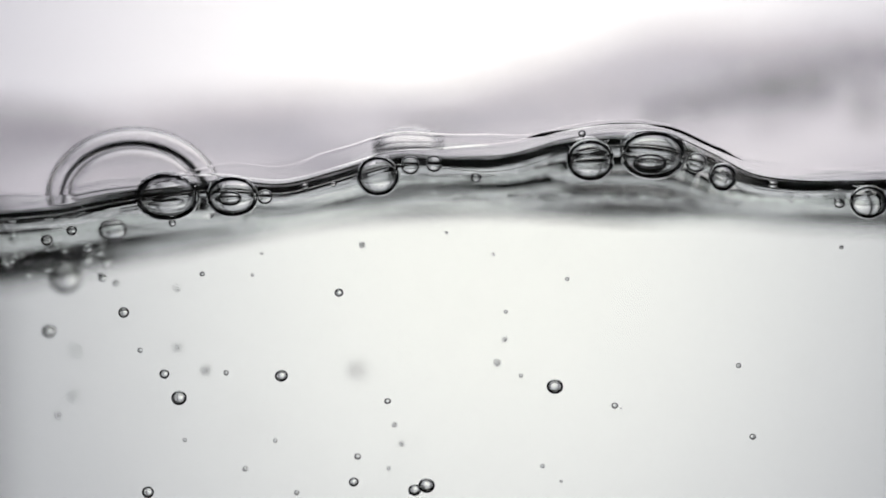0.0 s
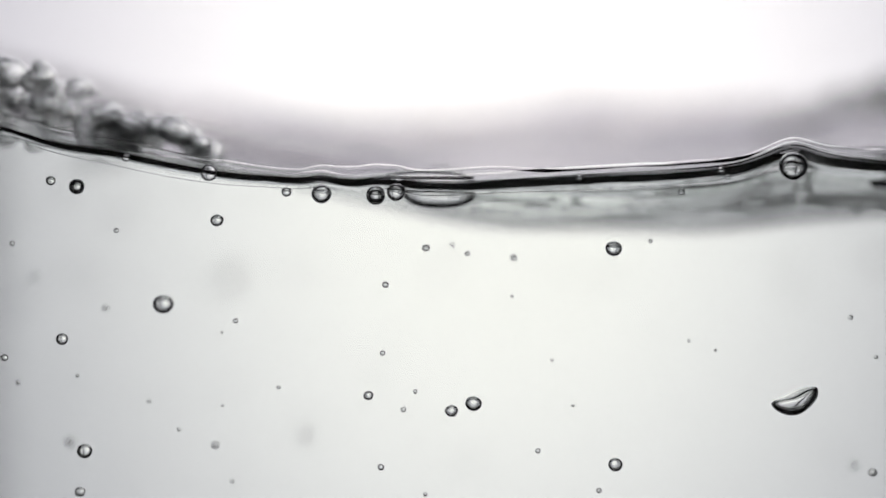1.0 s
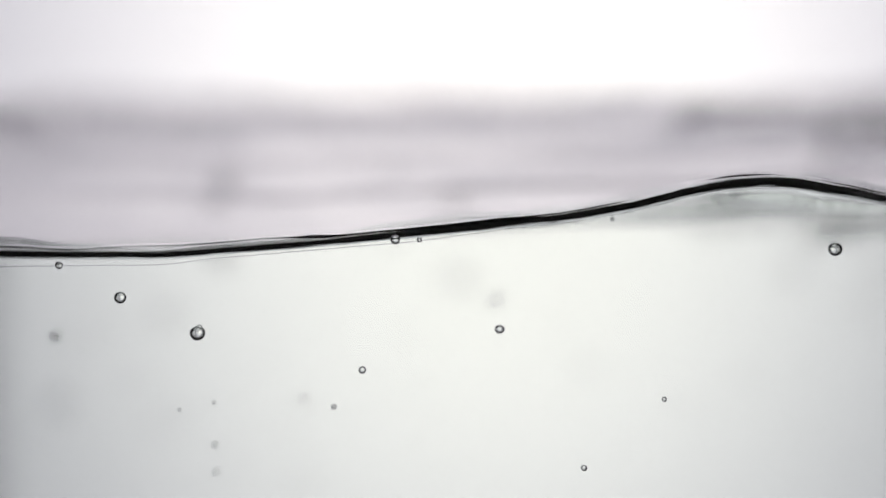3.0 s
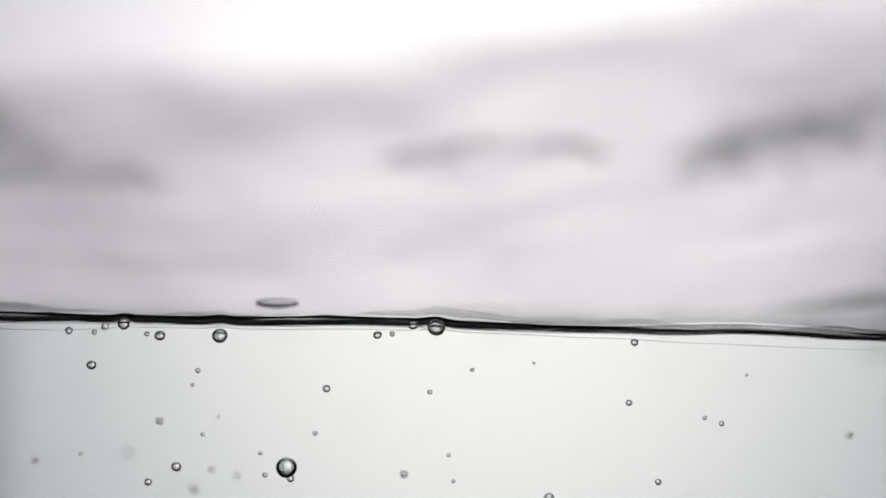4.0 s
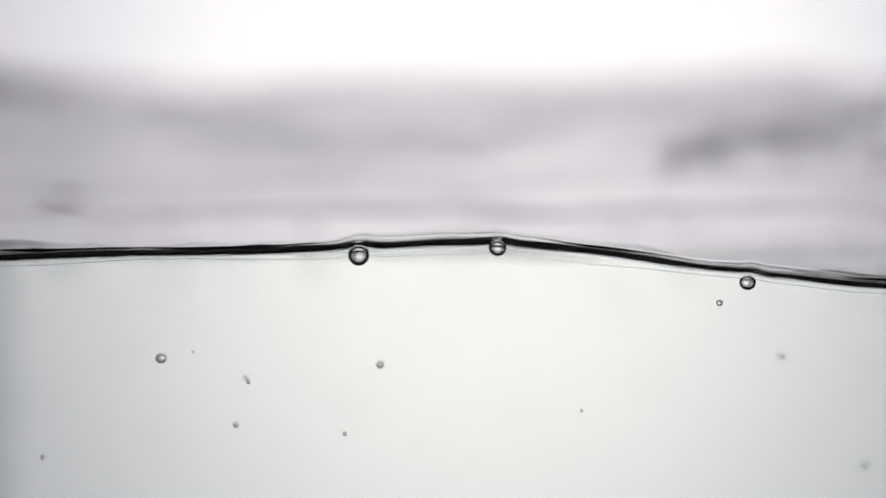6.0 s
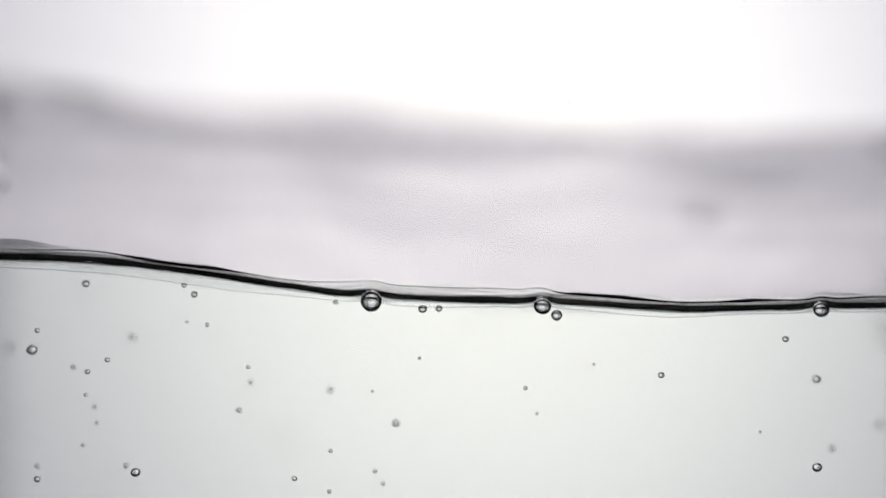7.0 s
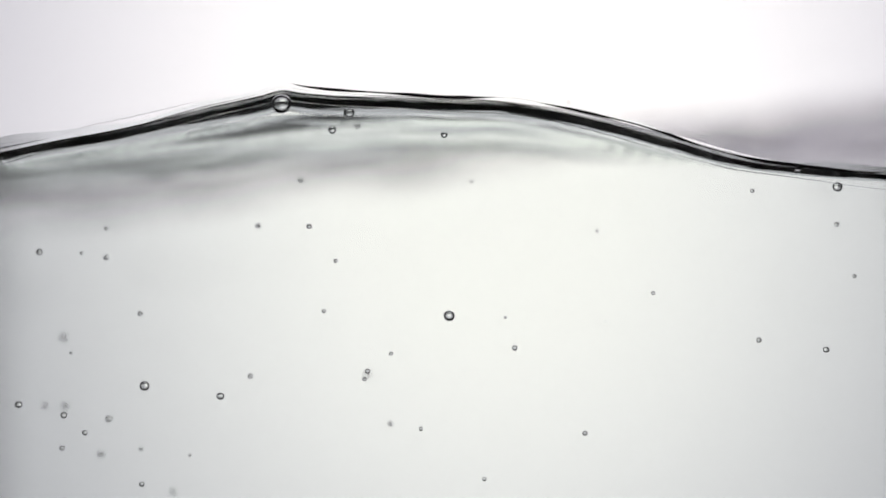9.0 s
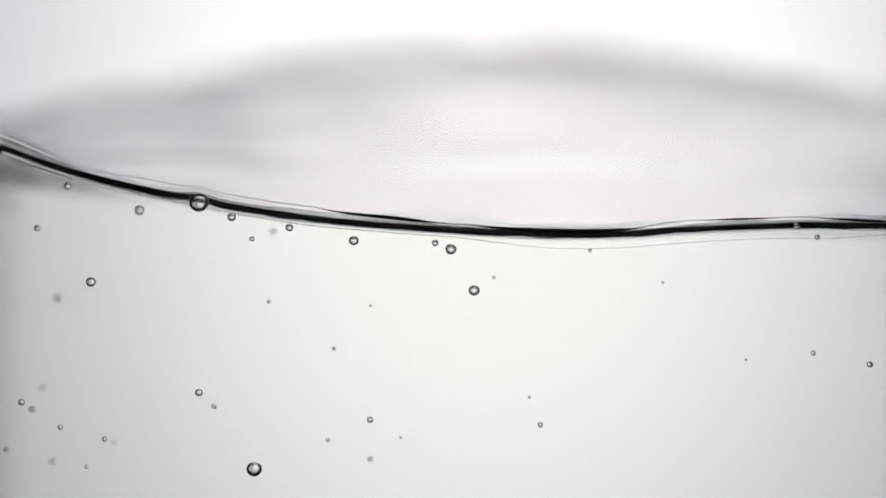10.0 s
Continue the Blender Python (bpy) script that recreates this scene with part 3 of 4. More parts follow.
def clump(name, label, count, top, floor, thick, sizes, squash, seed, rows):
    """A raft of many small bubbles that drifts as one: they fill the space between its floor and its uneven top."""
    rng = random.Random(seed)
    bm = bmesh.new()
    bmesh.ops.create_uvsphere(bm, u_segments=18, v_segments=12, radius=1)
    ball = [w.co.copy() for w in bm.verts]
    sides = [[w.index for w in f.verts] for f in bm.faces]
    bm.free()
    xs, zs, verts, faces = [q[0] for q in top], [q[1] for q in top], [], []
    for _ in range(count):
        r = rng.uniform(*sizes) * rng.uniform(0.6, 1)
        x = rng.uniform(xs[0], xs[-1])
        hi = float(np.interp(x, xs, zs)) - r
        c = Vector((x, rng.uniform(-thick, thick), floor + (hi - floor) * rng.random() ** 0.7))
        lean, wide = (0.12, 1.7) if squash < 0.5 else (0.4, 1.0)
        turn = Euler((rng.uniform(-lean, lean), rng.uniform(-lean, lean), 0)).to_matrix()
        k = len(verts)
        verts += [(c + turn @ Vector((w.x * r * wide, w.y * r, w.z * r * squash))) * S for w in ball]
        faces += [[k + i for i in f] for f in sides]
    me = bpy.data.meshes.new(name)
    me.from_pydata(verts, [], faces)
    me.materials.append(FROTH)
    me.polygons.foreach_set("use_smooth", [True] * len(me.polygons))
    ob = tagged(new(name, me), label, "foam", kind="stuff")
    FOAM.append((ob, 0, rows))


def exit_rows(t, px, py, y, side):
    """The last known place, then along the surface to the side and back."""
    out = []
    x = px
    while t < 9.9:
        t += 0.25
        x = min(1860, max(-290, x + side * 260))
        out.append((min(t, 10.0), x, line_at(x, min(t, 10.0)) + 4, max(y, 66), 0))
    return out


def build_foam():
    def rows(*known, side=1):
        t, px, py, y = known[-1][:4]
        full = [(*k, 0) if len(k) == 4 else k for k in known]
        return full + exit_rows(t, px, py, y, side)

    dome = "large clear foam dome of thin water film on the surface"
    foam_bubble(134, 106, dome, rows((0, 237, 352, 6), (0.15, 239, 322, 5), (0.3, 240, 297, 4), (0.4, 240, 300, 8), (0.5, 150, 380, 74), (0.75, 60, 380, 76), (1.0, -200, 360, 76), side=-1), 0.0011)
    foam_bubble(160, 130, "faint outer ring of water film round the large dome", rows((0, 237, 352, 5), (0.15, 239, 322, 5), (0.3, 240, 297, 4), (0.4, 240, 300, 8), (0.5, 150, 380, 74), (0.75, 60, 380, 76), (1.0, -200, 360, 76), side=-1), 0.00035)
    foam_bubble(66, 38, "low clear hump of water film behind the waterline", rows((0, 724, 260, 9), (0.15, 720, 240, 9), (0.3, 715, 225, 12), (0.5, 710, 230, 60), side=-1), 0.0006)
    foam_bubble(58, 44, "clear oval foam bubble beside the large dome", rows((0, 296, 348, 4), (0.15, 220, 330, 4), (0.3, 120, 335, 4), (0.5, -70, 300, 5), side=-1))
    foam_bubble(47, 37, "clear oval foam bubble with a dark rim on the water", rows((0, 411, 348, 3), (0.3, 430, 300, 3), (0.5, 468, 326, 9), (0.75, 520, 330, 50), (1.0, 760, 330, 74), side=1))
    foam_bubble(38, 36, "round foam bubble with a dark rim on the water", rows((0, 669, 312, 2.5), (0.3, 650, 264, 2.5), (0.5, 658, 260, 2.5), (0.75, 680, 290, 5), (1.0, 780, 330, 22), side=1))
    foam_bubble(43, 38, "round foam bubble with a dark rim on the water", rows((0, 1045, 284, 2.5), (0.3, 1100, 290, 3), (0.5, 1228, 306, 3.5), (1.0, 1560, 300, 12), side=1))
    foam_bubble(60, 45, "oval foam bubble with a thick dark rim on the water", rows((0, 1156, 274, 3), (0.1, 1150, 280, 6), (0.25, 1190, 310, 40), (0.5, 1290, 340, 74), side=1))
    foam_bubble(32, 19, "small oval bubble lodged inside the oval foam bubble", rows((0, 1150, 290, 1.5), (0.1, 1146, 294, 4), (0.25, 1190, 312, 40), (0.5, 1290, 340, 74), side=1))
    foam_bubble(23, 15, "small oval bubble lodged inside a foam bubble", rows((0, 406, 352, 1.5), (0.3, 425, 304, 1.5), (0.5, 466, 328, 9), (0.75, 520, 330, 50), (1.0, 760, 330, 74), side=1))
    foam_bubble(67, 29, "wide flat air bubble pressed under the water surface", rows(
        (0, 800, 330, 70), (0.2, 740, 300, 24), (0.3, 742, 296, 5), (0.5, 754, 300, 5), (0.75, 768, 338, 6), (1.0, 778, 344, 7), (1.2, 795, 355, 7), (1.5, 812, 364, 7), (1.7, 850, 360, 30), (2.0, 900, 330, 72), side=1))
    foam_bubble(44, 50, "clear drop of thin water film behind the glass edge", rows(
        (0, -290, 320, 60), (6.2, -290, 340, 40), (6.8, -60, 330, 26), (7.5, -8, 315, 22), (8.0, -4, 320, 22), (8.5, -6, 272, 22), (8.7, -6, 268, 22), (8.9, -28, 246, 24), (9.1, -140, 220, 30), side=-1), 0.0005)
    foam_bubble(17, 17, "small round foam bubble on the water", rows((0, 726, 293, 1.5), (0.5, 724, 257, 1.5), (0.75, 700, 300, 2), (1.0, 665, 346, 4), side=-1))
    foam_bubble(15, 15, "small round foam bubble on the water", rows((0, 768, 290, 1.5), (0.5, 758, 261, 1.5), (1.0, 370, 306, 1.5), (1.5, 447, 311, 1.5), (2.0, 475, 280, 2), side=-1))
    foam_bubble(19, 18, "small round foam bubble on the water", rows((0, 1232, 288, 1.5), (0.5, 1230, 330, 8), (1.0, 1420, 340, 12), side=1))
    foam_bubble(34, 30, "round foam bubble with a dark rim on the water", rows((0, 1537, 358, 4), (0.3, 1600, 330, 4), (0.5, 1700, 300, 4), side=1))
    foam_bubble(27, 20, "small oval foam bubble under the surface", rows((0, 200, 408, 5), (0.3, 140, 370, 5), (0.5, 30, 328, 5), (0.75, -120, 300, 5), side=-1))
    foam_bubble(30, 28, "round foam bubble further back in the water", rows((0, 116, 493, 13), (0.3, 40, 440, 13), (0.5, -60, 400, 13), side=-1))
    foam_bubble(14, 13, "small round foam bubble on the water", rows((0, 469, 349, 2), (0.5, 386, 251, 2), (0.75, 240, 285, 2), (1.0, 136, 330, 2), side=-1))
    foam_bubble(45, 35, "oval bubble with a thick dark rim on a crest", rows(
        (0, 1860, 330, 4), (1, 1860, 296, 4), (2, 1860, 405, 4), (2.7, 1860, 300, 4), (3.8, 1860, 590, 4), (4.5, 1860, 545, 4), (5.7, 1860, 508, 4), (6.8, 1860, 530, 4),
        (7.5, 1760, 470, 4), (7.7, 1640, 318, 4), (8.0, 1492, 210, 3), (8.2, 1430, 182, 6), (8.5, 1330, 190, 14), (9.0, 1280, 235, 60), side=1))
    foam_bubble(40, 10, "flat clear bubble lying on the water surface", rows(
        (0, -290, 400, 66), (3.2, -290, 520, 66), (3.8, 510, 530, 8), (4.0, 490, 536, 8), (4.5, 465, 543, 7), (5.0, 492, 505, 8), (5.5, 640, 430, 30), side=-1))
    foam_bubble(88, 15, "flat clear film of water bulging above the waterline", rows(
        (0, 760, 270, 60), (0.5, 760, 290, 40), (0.8, 750, 306, 8), (1.0, 752, 316, 4), (1.5, 780, 338, 4), (1.7, 810, 340, 12), (2.0, 870, 300, 50), side=1), 0.0003)
    for way in (((0, -380, 300, 50), (3.2, -380, 320, 50), (3.8, 140, 300, 44), (4.0, 120, 300, 44), (4.5, 30, 288, 44), (5.0, -160, 270, 50)),
                ((0, 1900, 200, 70), (3.2, 1900, 250, 60), (3.8, 1000, 250, 44), (4.0, 900, 252, 44), (4.5, 480, 270, 44), (4.8, 200, 268, 60), (5.0, -200, 290, 76))):
        clump("foam_clump", "flat grey streak of fine foam on the water behind", 44, ((-230, -12), (-130, 4), (-40, 24), (40, 10), (120, 18), (220, -10)), -18, 60, (10, 26), 0.3, 3, rows(*way, side=-1))
    clump("foam_clump", "loose cluster of small beads of air under the surface", 34, ((-120, 20), (-40, 40), (50, 14), (120, 30)), -70, 40, (4, 13), 0.9, 21, rows(
        (0, 90, 440, 6), (0.15, 60, 415, 6), (0.3, -10, 385, 6), (0.5, -180, 350, 7), side=-1))
    clump("foam_clump", "loose streak of flattened air beads under the surface", 60, ((-420, 2), (-200, 20), (0, 12), (200, 24), (420, -4)), -26, 50, (5, 15), 0.3, 23, rows(
        (0, 1150, 340, 9), (0.3, 1000, 338, 9), (0.5, 900, 338, 9), (0.75, 1000, 346, 10), (1.0, 1180, 358, 11), (1.2, 1350, 366, 20), (1.5, 1900, 340, 50), side=1))
    cap_bubble()
    clump("foam_clump", "grey-green raft of small foam bubbles behind the front glass", 145,
          ((-270, 60), (-120, 92), (-70, 84), (20, 50), (66, 4), (150, -6), (200, -20), (250, -76)), -95, 60, (15, 38), 0.75, 5, rows(
        (0, -420, 300, 17), (0.5, -260, 260, 17), (0.75, -20, 205, 13), (1.0, 130, 178, 12), (1.2, 250, 185, 18), (1.5, 430, 222, 32), (1.8, 560, 240, 55), (2.0, 650, 235, 74), (2.5, 900, 225, 80), side=1))
    clump("foam_clump", "loose raft of small foam bubbles under a wave crest", 130,
          ((-120, -10), (-90, 24), (-20, 30), (60, 26), (260, -8)), -30, 90, (5, 20), 0.26, 8, rows(
        (0, 1840, 340, 8), (2, 1840, 420, 8), (3.8, 1840, 605, 8), (5.7, 1840, 520, 8), (6.8, 1840, 545, 8), (7.5, 1720, 460, 6), (7.7, 1500, 385, 5), (8.0, 1270, 268, 5), (8.2, 1080, 240, 7), (8.5, 890, 186, 8),
        (8.6, 800, 190, 6), (8.8, 560, 220, 18), (9.0, 260, 280, 56), (9.2, 160, 270, 60), (9.5, 60, 250, 50), (10.0, -200, 330, 50), side=-1))
    clump("foam_clump", "grey raft of foam along the back glass", 200, ((-340, -70), (-200, 20), (0, 80), (120, 125), (330, 130)), -110, 110, (10, 26), 0.7, 12, rows(
        (0, 1430, 175, 60), (0.5, 1460, 185, 60), (1.0, 1620, 175, 60), (1.5, 1720, 250, 70), (2.7, 1760, 230, 70), (3.8, 1500, 255, 60), (4.0, 1490, 250, 60),
        (4.5, 1450, 225, 60), (5.0, 1440, 245, 60), (5.5, 1430, 245, 60), (5.7, 1440, 250, 60), (6.8, 1680, 290, 60), side=1))


def droplet():
    bm = bmesh.new()
    bmesh.ops.create_uvsphere(bm, u_segments=14, v_segments=10, radius=3.2 * S)
    for w in bm.verts:
        w.co.y *= 0.95
    ob = tagged(part("water_droplet", bm, DROP, None, "tiny clear water droplet on the front glass", True), category="droplet")
    x, y, z = spot(1007, 180)
    ob.location = (x * 0.98, -0.0055, z * 0.98)


# Each bubble: radius in survey steps, millimetres behind the pane, and where it is from time to time.
def swarm():
    bubble(15, 1.1, (0, 982, 684), (0.5, 1018, 559), (1, 1086, 440), (1.5, 1104, 398), (2, 1187, 398), (2.5, 1346, 325), (2.6, 1400, 300), (4.5, 1548, 556), (5, 1366, 490), (5.5, 1291, 488), (5.7, 1291, 487), (6.8, 1404, 540), (7, 1453, 548))
    bubble(14, 1, (0, 317, 704), (0.5, 246, 554), (1, 136, 331))
    bubble(12, 1, (0, 498, 665), (0.5, 436, 530), (1, 384, 390), (1.1, 386, 364))
    bubble(10, 1, (0, 219, 553), (0.5, 60, 466), (0.6, 17, 442))
    bubble(8, 1, (0, 600, 518), (0.4, 567, 317))
    bubble(9, 1, (0, 291, 662), (0.5, 190, 511), (1, 90, 320))
    bubble(15, 1.5, (0, 755, 859), (0.5, 838, 789), (1, 838, 714), (1.5, 902, 617), (2, 986, 444), (2.3, 1112, 368))
    bubble(12, 3, (0, 734, 867), (0.5, 808, 789), (1, 799, 727), (1.5, 832, 612), (2, 917, 426), (2.2, 971, 364), (4.4, 1213, 874), (4.5, 1219, 853), (5, 1217, 691), (5.5, 1190, 560), (5.7, 1204, 504), (8, 1240, 300))
    bubble(13, 8, (0, 87, 586), (0.2, 14, 487))
    bubble(6, 0.95, (0, 1332, 773), (0.5, 1435, 836), (0.6, 1472, 824), (2, 1461, 840), (7.4, 1426, 867), (7.5, 1435, 848), (8, 1459, 710), (8.5, 1458, 636), (9, 1462, 619), (9.5, 1498, 628), (10, 1539, 645))
    bubble(9, 1.5, (0, 626, 853), (0.5, 654, 799), (1, 652, 700), (1.5, 662, 553), (1.9, 727, 380), (6.8, 1398, 870), (7, 1446, 827), (7.5, 1534, 669), (8, 1504, 426), (8.5, 1439, 306), (8.8, 1456, 306))
    bubble(11, 1, (0, 262, 871), (0.5, 207, 707), (1, 110, 600), (1.5, 100, 538), (2, 147, 538), (2.5, 207, 534), (2.7, 211, 514), (4, 219, 573), (4.5, 240, 583), (5, 294, 522), (5.5, 338, 481), (7.88, 152, 464), (8, 152, 445), (8.12, 152, 436))
    bubble(13, 1, (0.1, 980, 880), (0.5, 1017, 858), (1, 1089, 822), (1.5, 1161, 790), (2, 1239, 703), (2.5, 1367, 576), (2.7, 1442, 519))
    bubble(19, 5, (0.3, 449, 862), (0.5, 429, 769), (1, 289, 538), (1.5, 325, 351), (1.7, 403, 288))
    bubble(26, 2, (0, 1279, 313), (0.1, 1302, 314), (0.5, 1354, 300), (1, 1404, 294), (1.5, 1449, 380), (2, 1430, 412), (2.5, 1455, 334), (2.7, 1518, 311))
    bubble(17, 1.5, (0.8, 707, 317), (1, 701, 340), (1.5, 741, 368), (2, 884, 320), (2.3, 1003, 305))
    bubble(14, 1.5, (0.6, 184, 871), (1, 150, 798), (1.5, 170, 726), (2, 270, 666), (2.5, 328, 599), (3.8, 384, 574), (4, 389, 594), (4.5, 398, 599), (5, 456, 548), (5.5, 518, 484), (5.7, 534, 458), (9.2, 423, 880), (9.5, 409, 861), (10, 450, 830))
    bubble(10, 4.25, (1, 142, 870), (1.5, 155, 799), (2, 182, 766), (2.5, 207, 729), (2.7, 236, 710), (4.8, 390, 879), (5, 392, 810), (5.5, 371, 674), (5.7, 372, 622), (6.8, 69, 665), (7, 57, 619), (7.5, 93, 508))
    bubble(9, 3.25, (1.8, 692, 720), (2, 741, 681), (2.5, 822, 567), (2.7, 858, 501), (4, 972, 880), (4.5, 1034, 815), (5, 1072, 660), (5.5, 1049, 496), (8, 1265, 303))
    bubble(13, 1, (2, 475, 283), (2.5, 668, 372), (2.7, 726, 409))
    bubble(6, 1.5, (1.4, 830, 873), (1.5, 833, 861), (2, 891, 816), (2.5, 968, 815), (4, 1165, 853), (4.5, 1213, 763), (5, 1239, 594), (5.4, 1202, 496), (7, 1390, 600))
    bubble(5, 1.4, (0.7, 914, 862), (1, 952, 798), (1.5, 980, 756), (2, 1038, 726), (2.5, 1126, 684), (4, 1277, 750), (4.5, 1344, 654), (4.8, 1357, 550), (9.88, 1446, 405), (10, 1446, 420), (10, 1446, 420))
    bubble(7, 1.6, (1.3, 501, 859), (1.5, 510, 796), (2, 619, 675), (2.5, 675, 637), (4, 578, 688), (4.5, 631, 658), (5, 652, 621), (9, 588, 230))
    bubble(10, 0.95, (0, 842, 315), (0, 842, 315), (0.12, 842, 308), (5.38, 820, 501), (5.5, 820, 478), (5.62, 820, 451), (10, 798, 441))
    bubble(10, 0.85, (0, 127, 408), (0, 127, 408), (0.12, 127, 393), (4, 283, 594), (4.5, 312, 591), (5, 403, 540), (5.5, 490, 481), (8.88, 618, 192), (9, 618, 200), (9.12, 618, 216))
    bubble(9, 4.5, (0.38, 127, 351), (0.5, 127, 327), (0.62, 127, 321), (9.88, 247, 340), (10, 247, 372), (10, 247, 372))
    bubble(7, 0.8, (0.38, 555, 303), (0.5, 555, 290), (0.62, 555, 308), (9.88, 512, 377), (10, 512, 403), (10, 512, 403))
    bubble(6, 0.8, (0.38, 400, 313), (0.5, 400, 297), (0.62, 400, 309), (4.88, 320, 549), (5, 320, 537), (5.12, 320, 526), (6.88, 344, 504), (7, 344, 521), (7.12, 344, 525))
    bubble(7, 0.8, (0.38, 1005, 254), (0.5, 1005, 264), (0.62, 1005, 272), (3.88, 1123, 595), (4, 1123, 606), (4.12, 1123, 605), (7.88, 942, 406), (8, 942, 364), (8.12, 942, 308))
    bubble(10, 1.1, (0.38, 1408, 296), (0.5, 1408, 287), (0.62, 1408, 286), (4.88, 1172, 551), (5, 1172, 530), (5.12, 1172, 504), (6.88, 985, 547), (7, 985, 558), (7.12, 985, 554))
    bubble(6, 1.4, (0.38, 426, 263), (0.5, 426, 248), (0.62, 426, 260), (5.38, 372, 500), (5.5, 372, 489), (5.62, 372, 472), (7.88, 337, 463), (8, 337, 437), (8.12, 337, 423))
    bubble(5, 0.8, (0.38, 420, 274), (0.5, 420, 259), (0.62, 420, 271), (3.88, 260, 569), (4, 260, 591), (4.12, 260, 593), (6.88, 326, 487), (7, 326, 505), (7.12, 326, 510))
    bubble(10, 0.9, (0.38, 784, 270), (0.5, 784, 265), (0.62, 784, 282), (8.38, 1406, 173), (8.5, 1406, 181), (8.62, 1406, 206))
    bubble(9, 0.9, (0.88, 507, 326), (1, 507, 340), (1.12, 507, 334), (9, 1482, 331), (9.5, 1547, 357))
    bubble(18, 1.275, (0.88, 569, 326), (1, 569, 343), (1.12, 569, 340), (2, 631, 285), (2.5, 859, 331), (8.4, 848, 202), (8.5, 793, 199), (9, 498, 184), (9.5, 352, 225), (10, 352, 358))
    bubble(16, 1.6, (0.88, 665, 327), (1, 665, 347), (1.12, 665, 349), (3.8, 760, 557), (4, 772, 580), (4.5, 796, 600), (5, 818, 547), (5.5, 841, 464), (7, 960, 542), (7.5, 1017, 531), (8, 1043, 342), (8.1, 1037, 320))
    bubble(6, 0.8, (0.88, 1025, 303), (1, 1025, 313), (1.12, 1025, 329), (9.88, 770, 412), (10, 770, 430), (10, 770, 430))
    bubble(8, 0.8, (0.88, 223, 282), (1, 223, 279), (1.12, 223, 269), (4.88, 276, 546), (5, 276, 533), (5.12, 276, 522), (9.88, 410, 355), (10, 410, 384), (10, 410, 384))
    bubble(7, 0.9, (0.88, 1206, 335), (1, 1206, 340), (1.12, 1206, 353), (4.88, 1320, 533), (5, 1320, 511), (5.12, 1320, 501), (9, 1412, 299), (9.5, 1433, 355), (10, 1410, 400))
    bubble(7, 0.8, (0.88, 1276, 296), (1, 1276, 300), (1.12, 1276, 312), (4.38, 1181, 598), (4.5, 1181, 596), (4.62, 1181, 583), (7.38, 849, 535), (7.5, 849, 532), (7.62, 849, 503))
    bubble(5, 0.8, (0.88, 1288, 309), (1, 1288, 313), (1.12, 1288, 325), (5.38, 1184, 486), (5.5, 1184, 482), (5.62, 1184, 478), (7.5, 1012, 600))
    bubble(6, 0.8, (1.38, 653, 366), (1.5, 653, 376), (1.62, 653, 361), (5.38, 590, 501), (5.5, 590, 482), (5.62, 590, 463), (7.88, 522, 452), (8, 522, 420), (8.12, 522, 400))
    bubble(5, 0.8, (1.38, 910, 398), (1.5, 910, 410), (1.62, 910, 407), (5.38, 991, 467), (5.5, 991, 442), (5.62, 991, 430), (7.88, 1076, 388), (8, 1076, 333), (8.12, 1076, 261))
    bubble(7, 3.4, (1.38, 318, 281), (1.5, 318, 280), (1.62, 318, 262), (3.88, 186, 557), (4, 186, 578), (4.12, 186, 579), (6.88, 152, 485), (7, 152, 502), (7.12, 152, 508))
    bubble(14, 5, (1.38, 205, 254), (1.5, 205, 240), (1.62, 205, 238))
    bubble(6, 0.8, (1.38, 493, 312), (1.5, 493, 318), (1.62, 493, 298), (9.38, 508, 276), (9.5, 508, 306), (9.62, 508, 335))
    bubble(8, 0.8, (1.38, 541, 332), (1.5, 541, 340), (1.62, 541, 321), (9.38, 248, 180), (9.5, 248, 188), (9.62, 248, 224))
    bubble(4, 0.8, (1.38, 1498, 331), (1.5, 1498, 355), (1.62, 1498, 371), (9.38, 1422, 362), (9.5, 1422, 374), (9.62, 1422, 382))
    bubble(30, 6, (1.88, 395, 275), (2, 395, 282), (2.12, 395, 295))
    bubble(30, 8, (1.88, 112, 254), (2, 112, 292), (2.12, 112, 320))
    bubble(8, 0.8, (1.88, 785, 365), (2, 785, 331), (2.12, 785, 314), (3.88, 668, 574), (4, 668, 593), (4.12, 668, 598), (6.88, 748, 533), (7, 748, 547), (7.12, 748, 543))
    bubble(12, 3, (1.88, 815, 355), (2, 815, 322), (2.12, 815, 303))
    bubble(5, 0.8, (1.88, 1265, 416), (2, 1265, 410), (2.12, 1265, 385), (5.38, 1262, 492), (5.5, 1262, 493), (5.62, 1262, 487), (8, 1469, 536), (8.5, 1459, 442))
    bubble(16, 0.8, (2.38, 1120, 306), (2.5, 1120, 288), (2.62, 1120, 304))
    bubble(17, 3, (2.38, 1155, 325), (2.5, 1155, 305), (2.62, 1155, 314))
    bubble(14, 0.8, (2.38, 1232, 319), (2.5, 1232, 295), (2.62, 1232, 290))
    bubble(9, 0.95, (2.38, 688, 323), (2.5, 688, 357), (2.62, 688, 385), (4, 731, 575), (4.5, 760, 590), (10, 626, 426))
    bubble(7, 0.8, (2.38, 97, 393), (2.5, 97, 425), (2.62, 97, 441), (3.88, 122, 566), (4, 122, 585), (4.12, 122, 585), (9.88, 120, 296), (10, 120, 329), (10, 120, 329))
    bubble(26, 5, (2.38, 470, 345), (2.5, 470, 380), (2.62, 470, 405))
    bubble(6, 0.8, (2.38, 783, 317), (2.5, 783, 342), (2.62, 783, 373), (4.88, 883, 567), (5, 883, 552), (5.12, 883, 535), (7.38, 889, 537), (7.5, 889, 534), (7.62, 889, 503))
